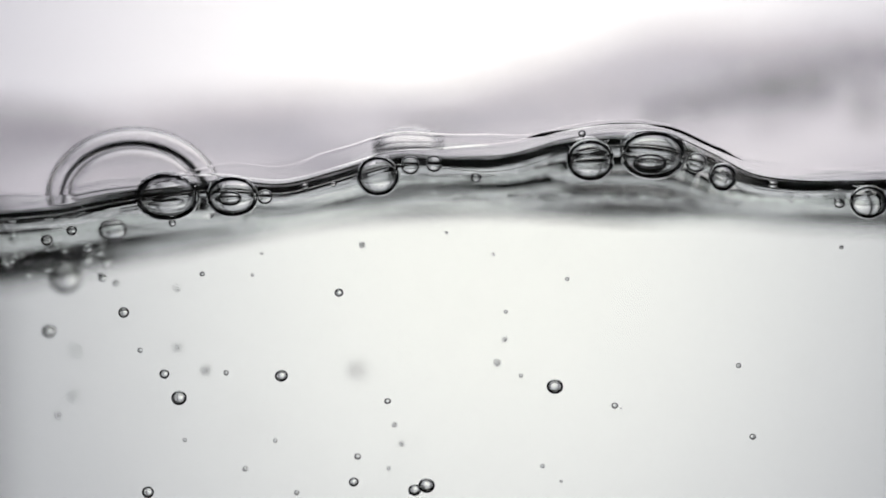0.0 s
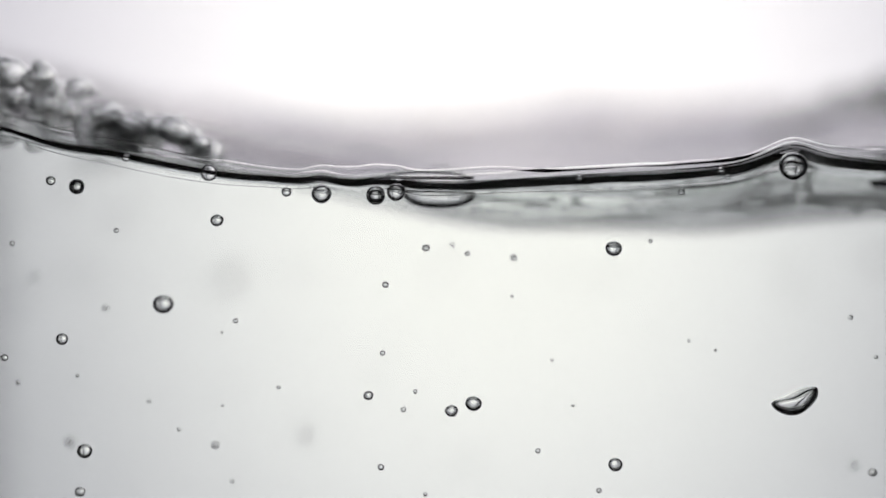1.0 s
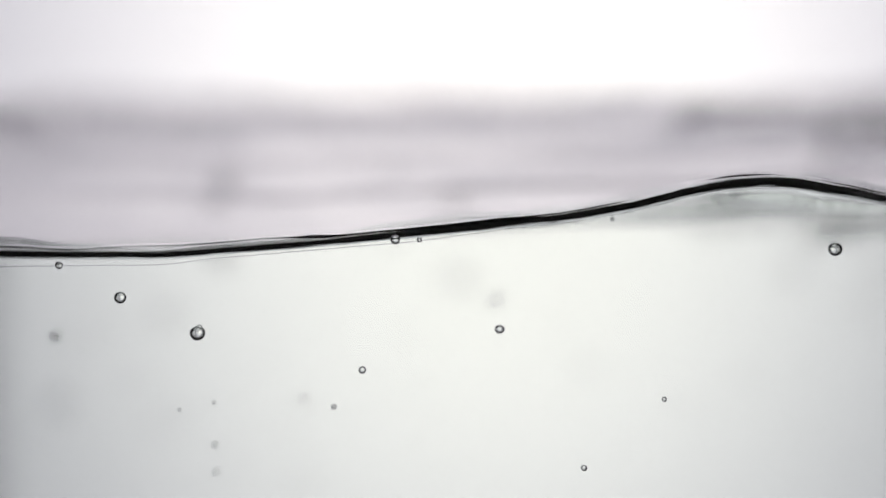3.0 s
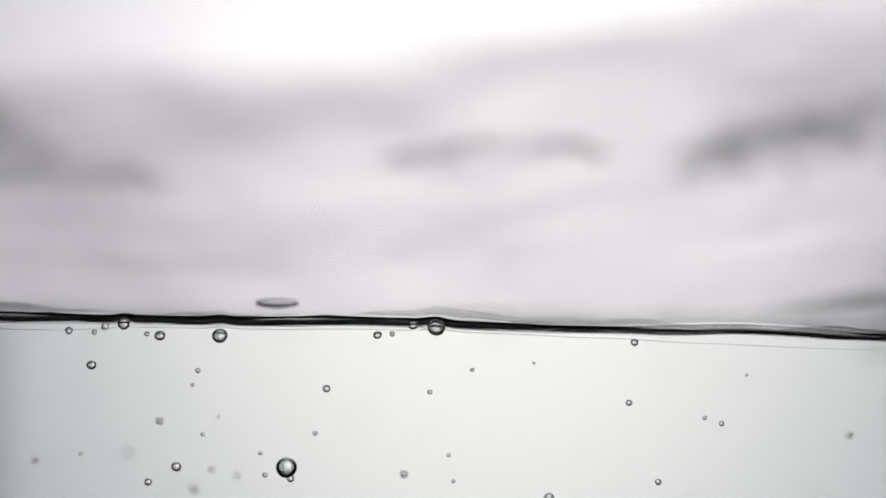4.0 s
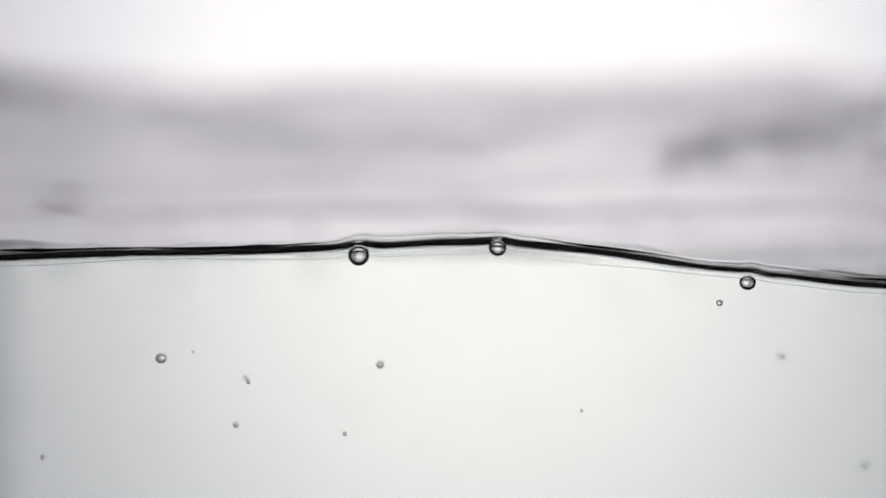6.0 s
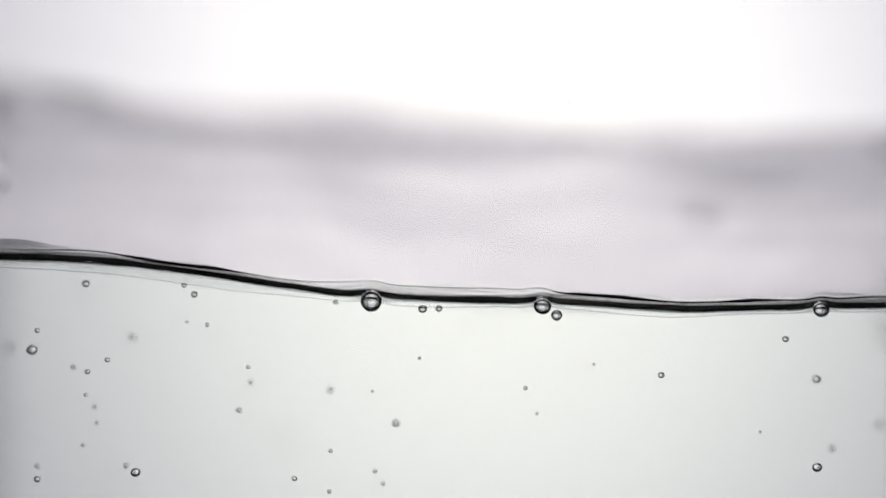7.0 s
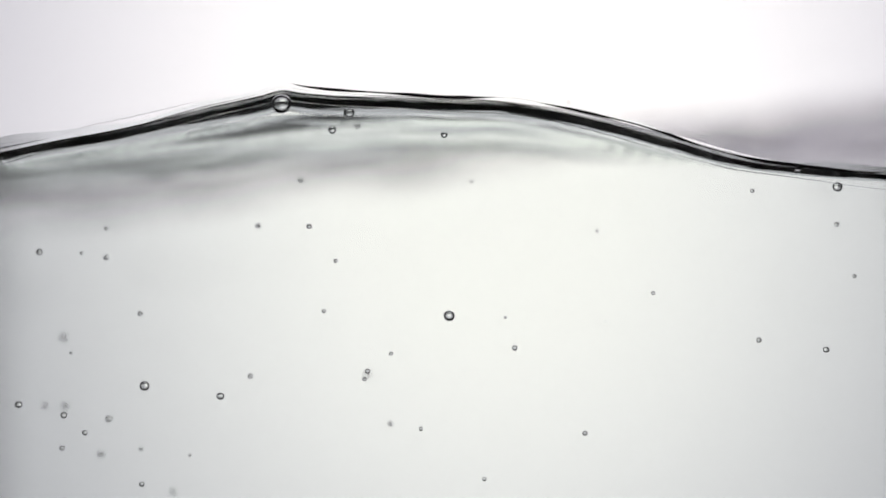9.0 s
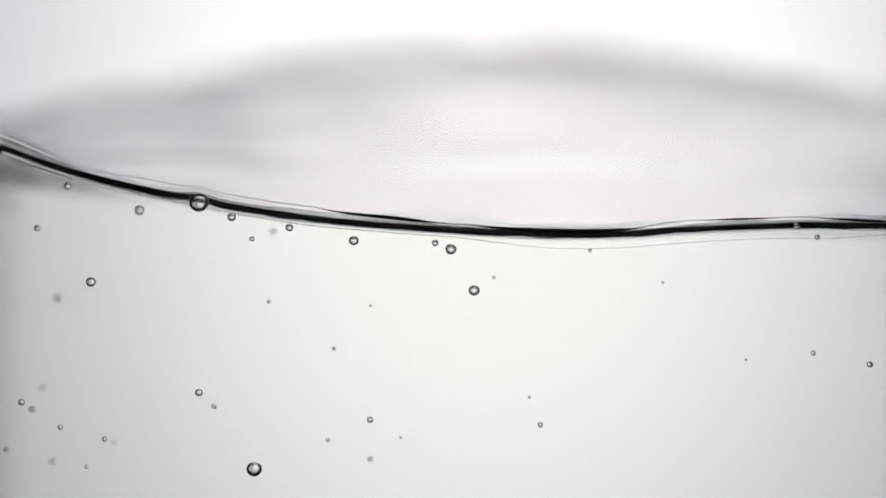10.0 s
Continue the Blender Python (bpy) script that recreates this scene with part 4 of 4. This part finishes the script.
    bubble(5, 0.8, (2.38, 763, 315), (2.5, 763, 342), (2.62, 763, 372), (3.88, 694, 573), (4, 694, 591), (4.12, 694, 596), (7.38, 675, 533), (7.5, 675, 529), (7.62, 675, 506))
    bubble(9, 1, (0, 1368, 327), (0.3, 1430, 300))
    bubble(7, 1, (0, 1030, 237), (0.15, 1040, 240))
    bubble(10, 3, (0, 1485, 360), (0.2, 1520, 350))
    bubble(7, 1, (0, 540, 330), (0.2, 530, 312))
    bubble(6, 1, (0, 590, 326), (0.2, 570, 310))
    bubble(5.6, 4.4, (0, 641, 434), (9, 633, 224))
    bubble(4.8, 11, (0, 313, 511), (0.5, 213, 415), (9.5, 143, 680), (10, 76, 686))
    bubble(7.2, 13.25, (0, 315, 615), (0.5, 231, 507), (4.5, 219, 657), (7, 235, 597))
    bubble(8, 13, (0, 365, 655), (4, 345, 865), (4.5, 322, 759), (5, 331, 665), (5.5, 336, 596), (7.5, 42, 722), (8, 75, 597), (8.5, 64, 440))
    bubble(5, 0.8, (0, 248, 620), (0.5, 101, 520), (5, 35, 849), (9.5, 57, 880))
    bubble(5, 0.9, (0, 400, 660), (0.5, 311, 540), (8.5, 194, 858), (9, 150, 766), (9.5, 116, 720), (10, 107, 756))
    bubble(4, 1.85, (0, 327, 779), (4, 359, 769), (4.5, 352, 735), (8, 229, 663), (8.5, 215, 487))
    bubble(6, 2.95, (0, 633, 808), (0.5, 700, 743), (4.5, 678, 723), (9.1, 646, 657), (9.5, 640, 684), (10, 655, 743))
    bubble(6, 0.8, (0, 686, 710), (0.5, 692, 639), (1, 682, 504), (1.5, 680, 418), (9.38, 705, 292), (9.5, 705, 329), (9.62, 705, 354))
    bubble(4.8, 4.4, (0, 698, 752), (0.5, 716, 694), (9.5, 713, 832))
    bubble(5, 6, (0, 711, 785), (8.5, 743, 834), (9, 691, 750), (9.5, 656, 755), (10, 655, 812))
    bubble(4, 4.4, (0, 688, 829), (7, 678, 856), (7.5, 718, 813))
    bubble(5, 4.9, (0, 434, 830), (4.5, 290, 808), (5, 300, 661), (5.5, 311, 576), (8.5, 252, 588), (9, 188, 456))
    bubble(4.8, 5.4, (0, 893, 601), (0.5, 914, 474), (7, 130, 650), (7.5, 196, 571))
    bubble(6, 5.4, (0, 880, 642), (0.5, 873, 540), (1, 909, 456), (8.38, 610, 320), (8.5, 610, 290), (8.62, 610, 253))
    bubble(4, 1.6, (0, 895, 552), (4, 836, 655), (4.5, 821, 661), (8.5, 795, 752))
    bubble(6, 1.95, (0, 1088, 718), (0.5, 1105, 626), (4, 1113, 713), (4.5, 1167, 661), (7, 1170, 664), (7.5, 1184, 586))
    bubble(2, 0.8, (0, 1100, 723), (5, 1024, 801), (8.5, 1090, 568), (9, 1071, 569))
    bubble(4, 2.7, (0, 960, 825), (5, 894, 855), (5.5, 889, 778), (8.5, 885, 863))
    bubble(3, 0.8, (0, 993, 852), (5, 958, 817), (7, 950, 732), (7.5, 1035, 715))
    bubble(4, 0.8, (0, 922, 665), (4.5, 870, 850), (9, 857, 848))
    bubble(4, 1.9, (0, 1004, 494), (2.5, 1070, 398))
    bubble(5, 0.9, (0, 1307, 647), (5.5, 1317, 795), (7.4, 1324, 865), (7.5, 1334, 845), (8, 1354, 689), (8.5, 1340, 622), (9, 1343, 602), (9.5, 1389, 612), (10, 1439, 625))
    bubble(4, 2.4, (0, 1489, 438), (8.5, 1464, 484), (9, 1512, 489))
    bubble(3.2, 4.4, (0, 873, 450), (0.5, 898, 391), (9, 835, 322))
    bubble(3, 0.8, (0, 447, 487), (8, 96, 555), (8.5, 114, 432))
    bubble(5, 0.9, (0, 358, 485), (0.5, 240, 393), (7, 155, 658), (7.5, 217, 599), (7.9, 257, 484))
    bubble(3, 0.8, (0, 790, 412), (8.38, 656, 319), (8.5, 656, 286), (8.62, 656, 240))
    bubble(3, 0.8, (0, 973, 357), (9.38, 961, 345), (9.5, 961, 380), (9.62, 961, 396))
    bubble(8, 18.25, (0, 130, 700), (5.5, 80, 742), (8.5, 10, 749))
    bubble(5.6, 11.5, (0, 103, 735), (5, 170, 826), (5.5, 143, 753), (9, 80, 718))
    bubble(8, 21.5, (0, 135, 620), (4, 228, 800))
    bubble(4, 1.7, (0, 487, 780), (4.5, 529, 828), (7, 583, 870), (7.5, 590, 841), (8, 616, 735), (8.5, 608, 620), (9, 573, 551), (9.5, 545, 562), (10, 591, 617))
    bubble(5, 0.9, (0, 525, 872), (4, 469, 841), (7, 521, 847), (7.5, 560, 789), (8, 614, 663), (8.5, 622, 514), (9, 547, 401), (9.5, 472, 381), (10, 446, 423))
    bubble(12, 30, (0, 632, 655))
    bubble(30, 1, (1.9, -30, 262), (2, 2, 264), (2.1, -25, 300))
    bubble(5, 0.8, (0, 1042, 377), (9.5, 5, 874))
    bubble(7, 1.85, (0, 305, 395), (3.8, 259, 865), (4, 262, 853), (4.5, 242, 779), (5, 227, 643), (5.5, 257, 528), (5.7, 285, 487), (9.38, 395, 203), (9.5, 395, 229), (9.62, 395, 261))
    bubble(3, 0.8, (0, 463, 449), (7.38, 440, 531), (7.5, 440, 533), (7.62, 440, 510))
    bubble(11, 1, (0, 83, 425))
    bubble(11, 3, (0, 155, 440))
    bubble(13.6, 22, (0.5, 240, 450))
    bubble(5, 0.9, (0.5, 317, 580), (1, 206, 408), (7.4, 84, 560), (7.5, 93, 551), (7.8, 127, 488))
    bubble(3, 0.8, (0.5, 454, 591), (5.5, 348, 646), (7, 331, 570))
    bubble(3, 1.9, (0.5, 499, 470), (9.5, 618, 434), (10, 656, 541))
    bubble(3, 2.4, (0.5, 388, 446), (7.38, 392, 540), (7.5, 392, 544), (7.62, 392, 522))
    bubble(3, 0.8, (0.5, 365, 416), (8, 297, 490))
    bubble(3, 0.8, (0.5, 424, 482), (9, 126, 625))
    bubble(3, 0.8, (0.5, 526, 660), (2.5, 619, 732), (4.5, 655, 790), (5, 612, 754), (7, 659, 693), (7.5, 707, 657), (8, 775, 504))
    bubble(5, 0.8, (0.5, 712, 704), (1, 677, 625), (7.5, 718, 859), (8, 759, 738))
    bubble(4, 0.9, (0.5, 634, 809), (5, 629, 777), (5.5, 623, 752), (7, 585, 798), (7.5, 636, 760), (8, 692, 646), (8.5, 686, 531), (9, 594, 462), (9.5, 498, 476), (10, 476, 534))
    bubble(5, 4.4, (0.5, 265, 747), (5, 287, 748), (5.5, 299, 671), (9, 248, 555))
    bubble(4, 3.95, (0.5, 221, 741), (1, 137, 665), (1.5, 166, 599), (4, 143, 803), (7, 147, 788), (7.5, 190, 730), (8, 192, 588))
    bubble(7, 2, (0.5, 75, 785), (1, 8, 633), (8.5, 72, 842), (9, 33, 716))
    bubble(6, 9.5, (0.5, 306, 712), (1, 187, 546), (5.5, 229, 812), (9, 179, 804), (9.5, 128, 774), (10, 93, 816))
    bubble(5.6, 13.5, (0.5, 480, 723), (5.5, 506, 832), (7.5, 523, 872))
    bubble(4, 4.4, (0.5, 551, 874), (7, 664, 834))
    bubble(7, 5.95, (0.5, 788, 873), (3.8, 709, 880), (4, 715, 839), (4.5, 688, 813), (5, 678, 738), (5.5, 669, 655), (5.7, 665, 617), (7, 701, 749), (7.5, 769, 663), (8, 862, 464), (8.5, 822, 273), (8.6, 792, 233))
    bubble(5, 4.4, (0.5, 830, 515), (1, 827, 449), (6.88, 594, 517), (7, 594, 535), (7.12, 594, 533))
    bubble(3, 0.8, (0.5, 856, 516), (7, 742, 634), (7.5, 827, 581))
    bubble(7, 3.5, (0.5, 777, 553), (1, 754, 439), (8.5, 775, 236))
    bubble(3, 0.8, (0.5, 970, 634), (4, 945, 643), (8.5, 929, 568), (9, 894, 562), (9.5, 894, 629), (10, 937, 703))
    bubble(3, 0.8, (0.5, 942, 686), (1, 977, 638), (2, 957, 583))
    bubble(4, 0.8, (0.5, 1061, 433), (9.88, 1044, 429), (10, 1044, 443), (10, 1044, 443))
    bubble(5, 1.7, (0.5, 1011, 826), (5.5, 984, 822), (7.3, 948, 876), (7.5, 969, 844), (8, 991, 729), (8.5, 960, 636), (9, 911, 616), (9.5, 913, 675), (10, 956, 752))
    bubble(3, 0.8, (0.5, 1066, 854), (2, 1098, 684), (2.5, 1206, 604), (10, 1173, 500))
    bubble(3.2, 5.4, (0.5, 1147, 764), (7.5, 1100, 681), (8, 1155, 497), (8.5, 1103, 390), (9, 1056, 409))
    bubble(4, 1.6, (0.5, 1207, 643), (4, 1247, 740), (4.5, 1318, 691), (5, 1335, 566), (8, 1380, 392), (8.5, 1323, 317))
    bubble(5, 4, (0.5, 1421, 623), (1, 1505, 562), (9, 1481, 397))
    bubble(8, 1.9, (0.5, 1428, 862), (4.3, 1472, 871), (4.5, 1493, 832), (5, 1513, 707), (5.5, 1498, 599), (5.7, 1501, 544), (7.38, 1544, 504), (7.5, 1544, 489), (7.62, 1544, 400))
    bubble(3, 0.8, (0.5, 1321, 458), (8.5, 1315, 455))
    bubble(3, 0.8, (0.5, 815, 659), (2.5, 677, 709), (5.5, 685, 675), (9.5, 679, 680), (10, 709, 774))
    bubble(3, 0.8, (0.5, 881, 659), (2, 1049, 618), (8, 1111, 594))
    bubble(3, 0.8, (0.5, 298, 786), (9.5, 258, 664))
    bubble(9.6, 30, (0.5, 540, 547))
    bubble(9.6, 29, (0.5, 1080, 465), (2.5, 916, 577))
    bubble(6, 3, (0.5, 974, 404), (6.8, 74, 867), (7, 66, 848), (7.5, 86, 805), (8, 115, 724), (8.5, 119, 603), (9, 70, 446), (9.5, 50, 394), (10, 66, 404))
    bubble(3, 0.8, (0.5, 765, 378), (9.5, 790, 410), (10, 874, 491))
    bubble(2, 0.8, (0.5, 826, 597))
    bubble(6, 0.8, (0.5, 160, 348), (8.5, 158, 835))
    bubble(14, 3, (0.5, 284, 345))
    bubble(9, 0.8, (0.5, 555, 308))
    bubble(18, 2, (0.5, 602, 316))
    bubble(20, 3, (0.5, 660, 308))
    bubble(19, 1.6, (0.5, 470, 332), (3.8, 470, 871), (4, 507, 827), (4.5, 522, 677), (5, 579, 539), (5.5, 625, 470), (5.7, 634, 440), (6.8, 637, 504), (7, 657, 533), (7.5, 701, 521), (7.7, 723, 487))
    bubble(5, 3.4, (1, 22, 431), (8, 58, 485))
    bubble(5, 5.4, (1, 33, 677), (1.5, 31, 651), (7.5, 14, 528))
    bubble(4, 5.2, (1, 264, 710), (5, 283, 858), (5.5, 242, 751), (9, 250, 794))
    bubble(3, 0.8, (1, 394, 718), (1.5, 433, 583), (5, 405, 702), (8.5, 372, 825))
    bubble(3, 0.8, (1, 393, 588), (1.5, 393, 435), (8, 202, 747), (8.5, 222, 575), (9, 144, 448))
    bubble(4, 1.6, (1, 735, 693), (5, 738, 763), (9, 745, 759))
    bubble(5, 2.9, (1, 714, 725), (8, 735, 782), (8.5, 733, 660))
    bubble(3, 0.8, (1, 906, 525), (2.5, 1042, 586), (9.5, 1085, 480))
    bubble(4, 7.5, (1, 800, 434), (7, 172, 748), (7.5, 182, 692))
    bubble(4, 0.8, (1, 1151, 427), (8.5, 1138, 504))
    bubble(3, 0.8, (1, 1219, 604), (9.5, 1220, 584))
    bubble(3, 0.8, (1, 1266, 620), (1.5, 1310, 587), (4, 1321, 664), (10, 1320, 637))
    bubble(3, 0.8, (1, 1014, 718), (5.5, 1017, 764), (7, 1051, 645))
    bubble(5, 2.45, (1, 1060, 868), (4.9, 1124, 874), (5, 1130, 847), (5.5, 1148, 753), (5.7, 1156, 718), (8.5, 1075, 787), (9, 1035, 767), (9.5, 1032, 828))
    bubble(6, 0.8, (1, 674, 827), (1.5, 714, 700), (6.88, 777, 532), (7, 777, 546), (7.12, 777, 542))
    bubble(7, 6.25, (1, 381, 788), (1.5, 380, 702), (4, 283, 745), (4.5, 253, 713), (5, 278, 615), (5.5, 325, 525), (9.5, 360, 363))
    bubble(4, 5.5, (1, 411, 852), (1.5, 445, 717), (2, 551, 586), (8, 589, 527))
    bubble(4, 3.2, (1, 317, 760), (5, 352, 684), (8, 325, 492))
    bubble(7.2, 16.5, (1, 1511, 823), (5.5, 1515, 856), (7, 1555, 752))
    bubble(8, 5.15, (1, 1544, 836), (4.5, 1530, 730), (5, 1540, 650), (7, 1445, 671))
    bubble(5, 2.9, (1, 417, 568), (9, 532, 320), (9.5, 445, 330))
    bubble(9.6, 14, (1, 125, 782), (1.5, 108, 695))
    bubble(4, 0.8, (1, 753, 875), (4, 802, 852), (8, 801, 805))
    bubble(4, 0.8, (1, 1550, 632), (2.5, 1509, 455), (9, 1331, 338))
    bubble(4, 2.4, (1, 493, 686), (5.5, 440, 688), (7, 439, 650))
    bubble(9.6, 30, (1, 541, 770))
    bubble(8, 20.5, (1, 62, 490), (4.5, 110, 828), (7, 22, 615))
    bubble(8, 1, (1.5, 38, 215))
    bubble(9, 0.95, (1.5, 27, 436), (2, 118, 422), (4, 162, 646), (6.8, 236, 861), (7, 240, 836), (7.5, 246, 756), (8, 294, 609), (8.5, 299, 409))
    bubble(6.4, 9.5, (1.5, 152, 443), (4, 63, 814), (4.5, 38, 743), (5, 48, 639), (5.5, 53, 549), (10, 102, 528))
    bubble(3, 0.8, (1.5, 182, 561), (5, 181, 656), (8.5, 200, 692))
    bubble(9, 2.2, (1.5, 275, 686), (2, 381, 650), (4, 312, 826), (4.5, 300, 761), (5, 292, 620), (8.5, 279, 864), (9, 256, 683), (9.5, 170, 544), (10, 161, 499))
    bubble(5, 4.5, (1.5, 118, 652), (4.5, 226, 843), (7, 223, 824), (7.5, 226, 784), (8, 229, 628))
    bubble(5, 1.85, (1.5, 108, 580), (2, 172, 592), (3.88, 167, 568), (4, 167, 588), (4.12, 167, 589), (7.88, 168, 460), (8, 168, 440), (8.12, 168, 431))
    bubble(5, 7.5, (1.5, 438, 775), (5, 469, 777), (5.5, 430, 665), (7, 444, 677), (7.5, 494, 601))
    bubble(5, 3.5, (1.5, 335, 766), (2, 381, 670), (2.5, 427, 584), (8.5, 151, 869), (9, 110, 793), (9.5, 50, 749), (10, 12, 796))
    bubble(6, 9.75, (1.5, 404, 847), (2, 521, 714), (4.2, 519, 807), (4.5, 502, 749), (4.9, 501, 626), (7, 585, 690), (7.5, 646, 630), (8, 740, 479), (8.5, 738, 305))
    bubble(4, 0.8, (1.5, 711, 850), (4, 794, 806), (4.5, 771, 781), (5, 748, 709), (5.5, 760, 650), (9, 692, 626))
    bubble(7.2, 2.7, (1.5, 641, 823), (4, 514, 847), (4.5, 531, 714), (8.2, 403, 873), (8.5, 409, 807), (9, 390, 701), (9.5, 360, 668), (10, 352, 695))
    bubble(5, 2.4, (1.5, 746, 684), (4, 761, 694), (8, 727, 789), (8.5, 703, 705), (9, 651, 657))
    bubble(6, 1.9, (1.5, 708, 545), (2, 802, 416), (9, 786, 239))
    bubble(10, 2, (1.5, 636, 473), (7.7, 815, 864), (8, 868, 781), (8.5, 842, 657), (9, 795, 559), (9.5, 752, 530), (10, 839, 514))
    bubble(5, 5.5, (1.5, 373, 458), (9, 457, 400))
    bubble(7, 1.85, (1.5, 337, 448), (2, 385, 413), (5, 516, 588), (9.5, 416, 294))
    bubble(3, 0.8, (1.5, 921, 536))
    bubble(3, 0.8, (1.5, 1003, 636))
    bubble(3, 0.8, (1.5, 1029, 726), (2, 1083, 693), (2.5, 1180, 679), (5, 1321, 819), (7, 1345, 765))
    bubble(4, 0.8, (1.5, 1197, 436), (9, 1156, 519))
    bubble(5, 2.4, (1.5, 1332, 619), (2, 1411, 577), (2.5, 1484, 495), (8, 1480, 524))
    bubble(4, 2.9, (1.5, 1378, 549), (2, 1407, 524), (9.5, 1384, 525))
    bubble(9.6, 28, (1.5, 885, 769))
    bubble(6, 9.5, (1.5, 1380, 862), (4, 1503, 770), (7, 1472, 794))
    bubble(4, 1.35, (1.5, 523, 678), (4.5, 514, 772), (5, 567, 700), (5.5, 613, 611), (9, 645, 671), (9.5, 585, 700), (10, 580, 779))
    bubble(7.2, 20, (1.5, 546, 730))
    bubble(3, 0.8, (1.5, 605, 673), (8, 698, 745))
    bubble(4, 2.6, (1.5, 650, 596), (4.38, 745, 604), (4.5, 745, 608), (4.62, 745, 597), (6.88, 725, 507), (7, 725, 522), (7.12, 725, 518))
    bubble(4, 2.4, (1.5, 900, 520), (7, 152, 699), (7.5, 187, 610))
    bubble(6, 3.4, (2, 41, 608), (2.5, 80, 603), (4.38, 162, 587), (4.5, 162, 588), (4.62, 162, 570), (9.5, 132, 488))
    bubble(5, 0.9, (2, 107, 537), (7, 66, 585))
    bubble(4.8, 5.2, (2, 97, 714), (5, 80, 854), (5.5, 82, 800), (7, 66, 825))
    bubble(4, 3.5, (2, 205, 686), (2.5, 233, 611), (5.5, 270, 562), (7.5, 252, 572), (8, 282, 451))
    bubble(9.6, 14, (2, 91, 682), (2.5, 95, 639))
    bubble(3, 0.8, (2, 245, 631), (5, 332, 705), (5.5, 366, 639), (9, 336, 806))
    bubble(5, 2.6, (2, 288, 566), (2.5, 355, 538), (4, 350, 656), (4.5, 357, 632), (7, 190, 637), (7.5, 262, 544))
    bubble(5.6, 10, (2, 373, 556), (9.88, 483, 383), (10, 483, 410), (10, 483, 410))
    bubble(5.6, 5, (2, 407, 720), (2.5, 488, 668), (4.6, 433, 876), (5, 436, 818), (5.5, 415, 764), (7, 423, 726), (7.5, 481, 649), (8, 577, 469))
    bubble(5, 4.7, (2, 544, 728), (2.5, 608, 695), (4, 558, 767), (8, 527, 836), (8.5, 508, 742), (9, 443, 666), (9.5, 376, 654), (10, 379, 719))
    bubble(4, 2.4, (2, 407, 828), (4, 461, 802), (7.5, 508, 641))
    bubble(7.2, 12.5, (2, 287, 842), (2.5, 323, 806), (5.5, 298, 801), (8, 200, 861), (8.5, 185, 745), (9, 113, 597), (9.5, 49, 519))
    bubble(5.6, 10.5, (2, 356, 789), (2.5, 383, 765), (4, 375, 830), (4.5, 378, 767), (9, 307, 870), (9.5, 240, 800))
    bubble(5.6, 14.25, (2, 331, 832), (2.5, 363, 832), (4, 420, 841), (8, 357, 843), (8.5, 326, 702))
    bubble(5, 0.8, (2, 797, 650), (7.5, 743, 874))
    bubble(6, 0.9, (2, 842, 661), (2.5, 934, 615), (8.5, 194, 859), (9, 113, 735), (9.5, 58, 680), (10, 38, 712))
    bubble(5, 1.9, (2, 349, 409), (8.38, 380, 361), (8.5, 380, 343), (8.62, 380, 311))
    bubble(4, 0.8, (2, 489, 457), (7.88, 536, 446), (8, 536, 414), (8.12, 536, 393))
    bubble(7.2, 16, (2, 1213, 786), (2.5, 1298, 701), (4.5, 1435, 858))
    bubble(6.4, 13, (2, 1430, 852), (5, 1434, 783), (5.5, 1408, 706))
    bubble(4, 2.9, (2, 1308, 782), (5.5, 1368, 770), (9.5, 1430, 858))
    bubble(8.8, 28, (2, 890, 650))
    bubble(6.4, 10.5, (2, 564, 824), (4.5, 518, 862), (8.5, 165, 828), (9, 116, 718), (9.5, 45, 645))
    bubble(6.4, 18, (2, 537, 602))
    bubble(4.8, 8, (2, 668, 513), (7, 168, 720))
    bubble(4, 1.9, (2, 326, 349), (7.5, 156, 661))
    bubble(5, 1.35, (2.5, 170, 620), (5, 227, 785), (9, 251, 857), (9.5, 189, 782), (10, 185, 777))
    bubble(6, 5.5, (2.5, 386, 607), (8.3, 233, 871), (8.5, 227, 832), (9, 193, 741), (9.5, 104, 692), (10, 57, 724))
    bubble(4, 7.2, (2.5, 376, 700), (4, 387, 738), (10, 202, 783))
    bubble(4, 2.1, (2.5, 314, 684), (4.5, 309, 648), (5, 368, 607), (7, 367, 575))
    bubble(4, 3.15, (2.5, 307, 746), (4, 341, 681), (8, 252, 702), (8.5, 242, 533), (9, 188, 405))
    bubble(4, 2.9, (2.5, 123, 798), (5.5, 99, 868), (10, 153, 826))
    bubble(4, 0.8, (2.5, 937, 654), (7, 930, 687))
    bubble(4, 0.8, (2.5, 998, 347))
    bubble(3, 0.8, (2.5, 1532, 847), (7.5, 1451, 686))
    bubble(3.2, 4.4, (2.5, 572, 511), (8, 604, 558))
    bubble(4, 4, (2.5, 709, 510), (8.5, 610, 355))
    bubble(5, 6.7, (2.5, 556, 556), (5, 511, 580), (8, 523, 698), (8.5, 517, 543))
    bubble(6.4, 18, (2.5, 539, 782))


# ---------------------------------------------------------------- the place
waves()
room()
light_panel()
tank()
build_water()
build_lip()
build_folds()
build_bubbles()
build_foam()
droplet()


def motions():
    slosh()
    float_bubbles()


motions()
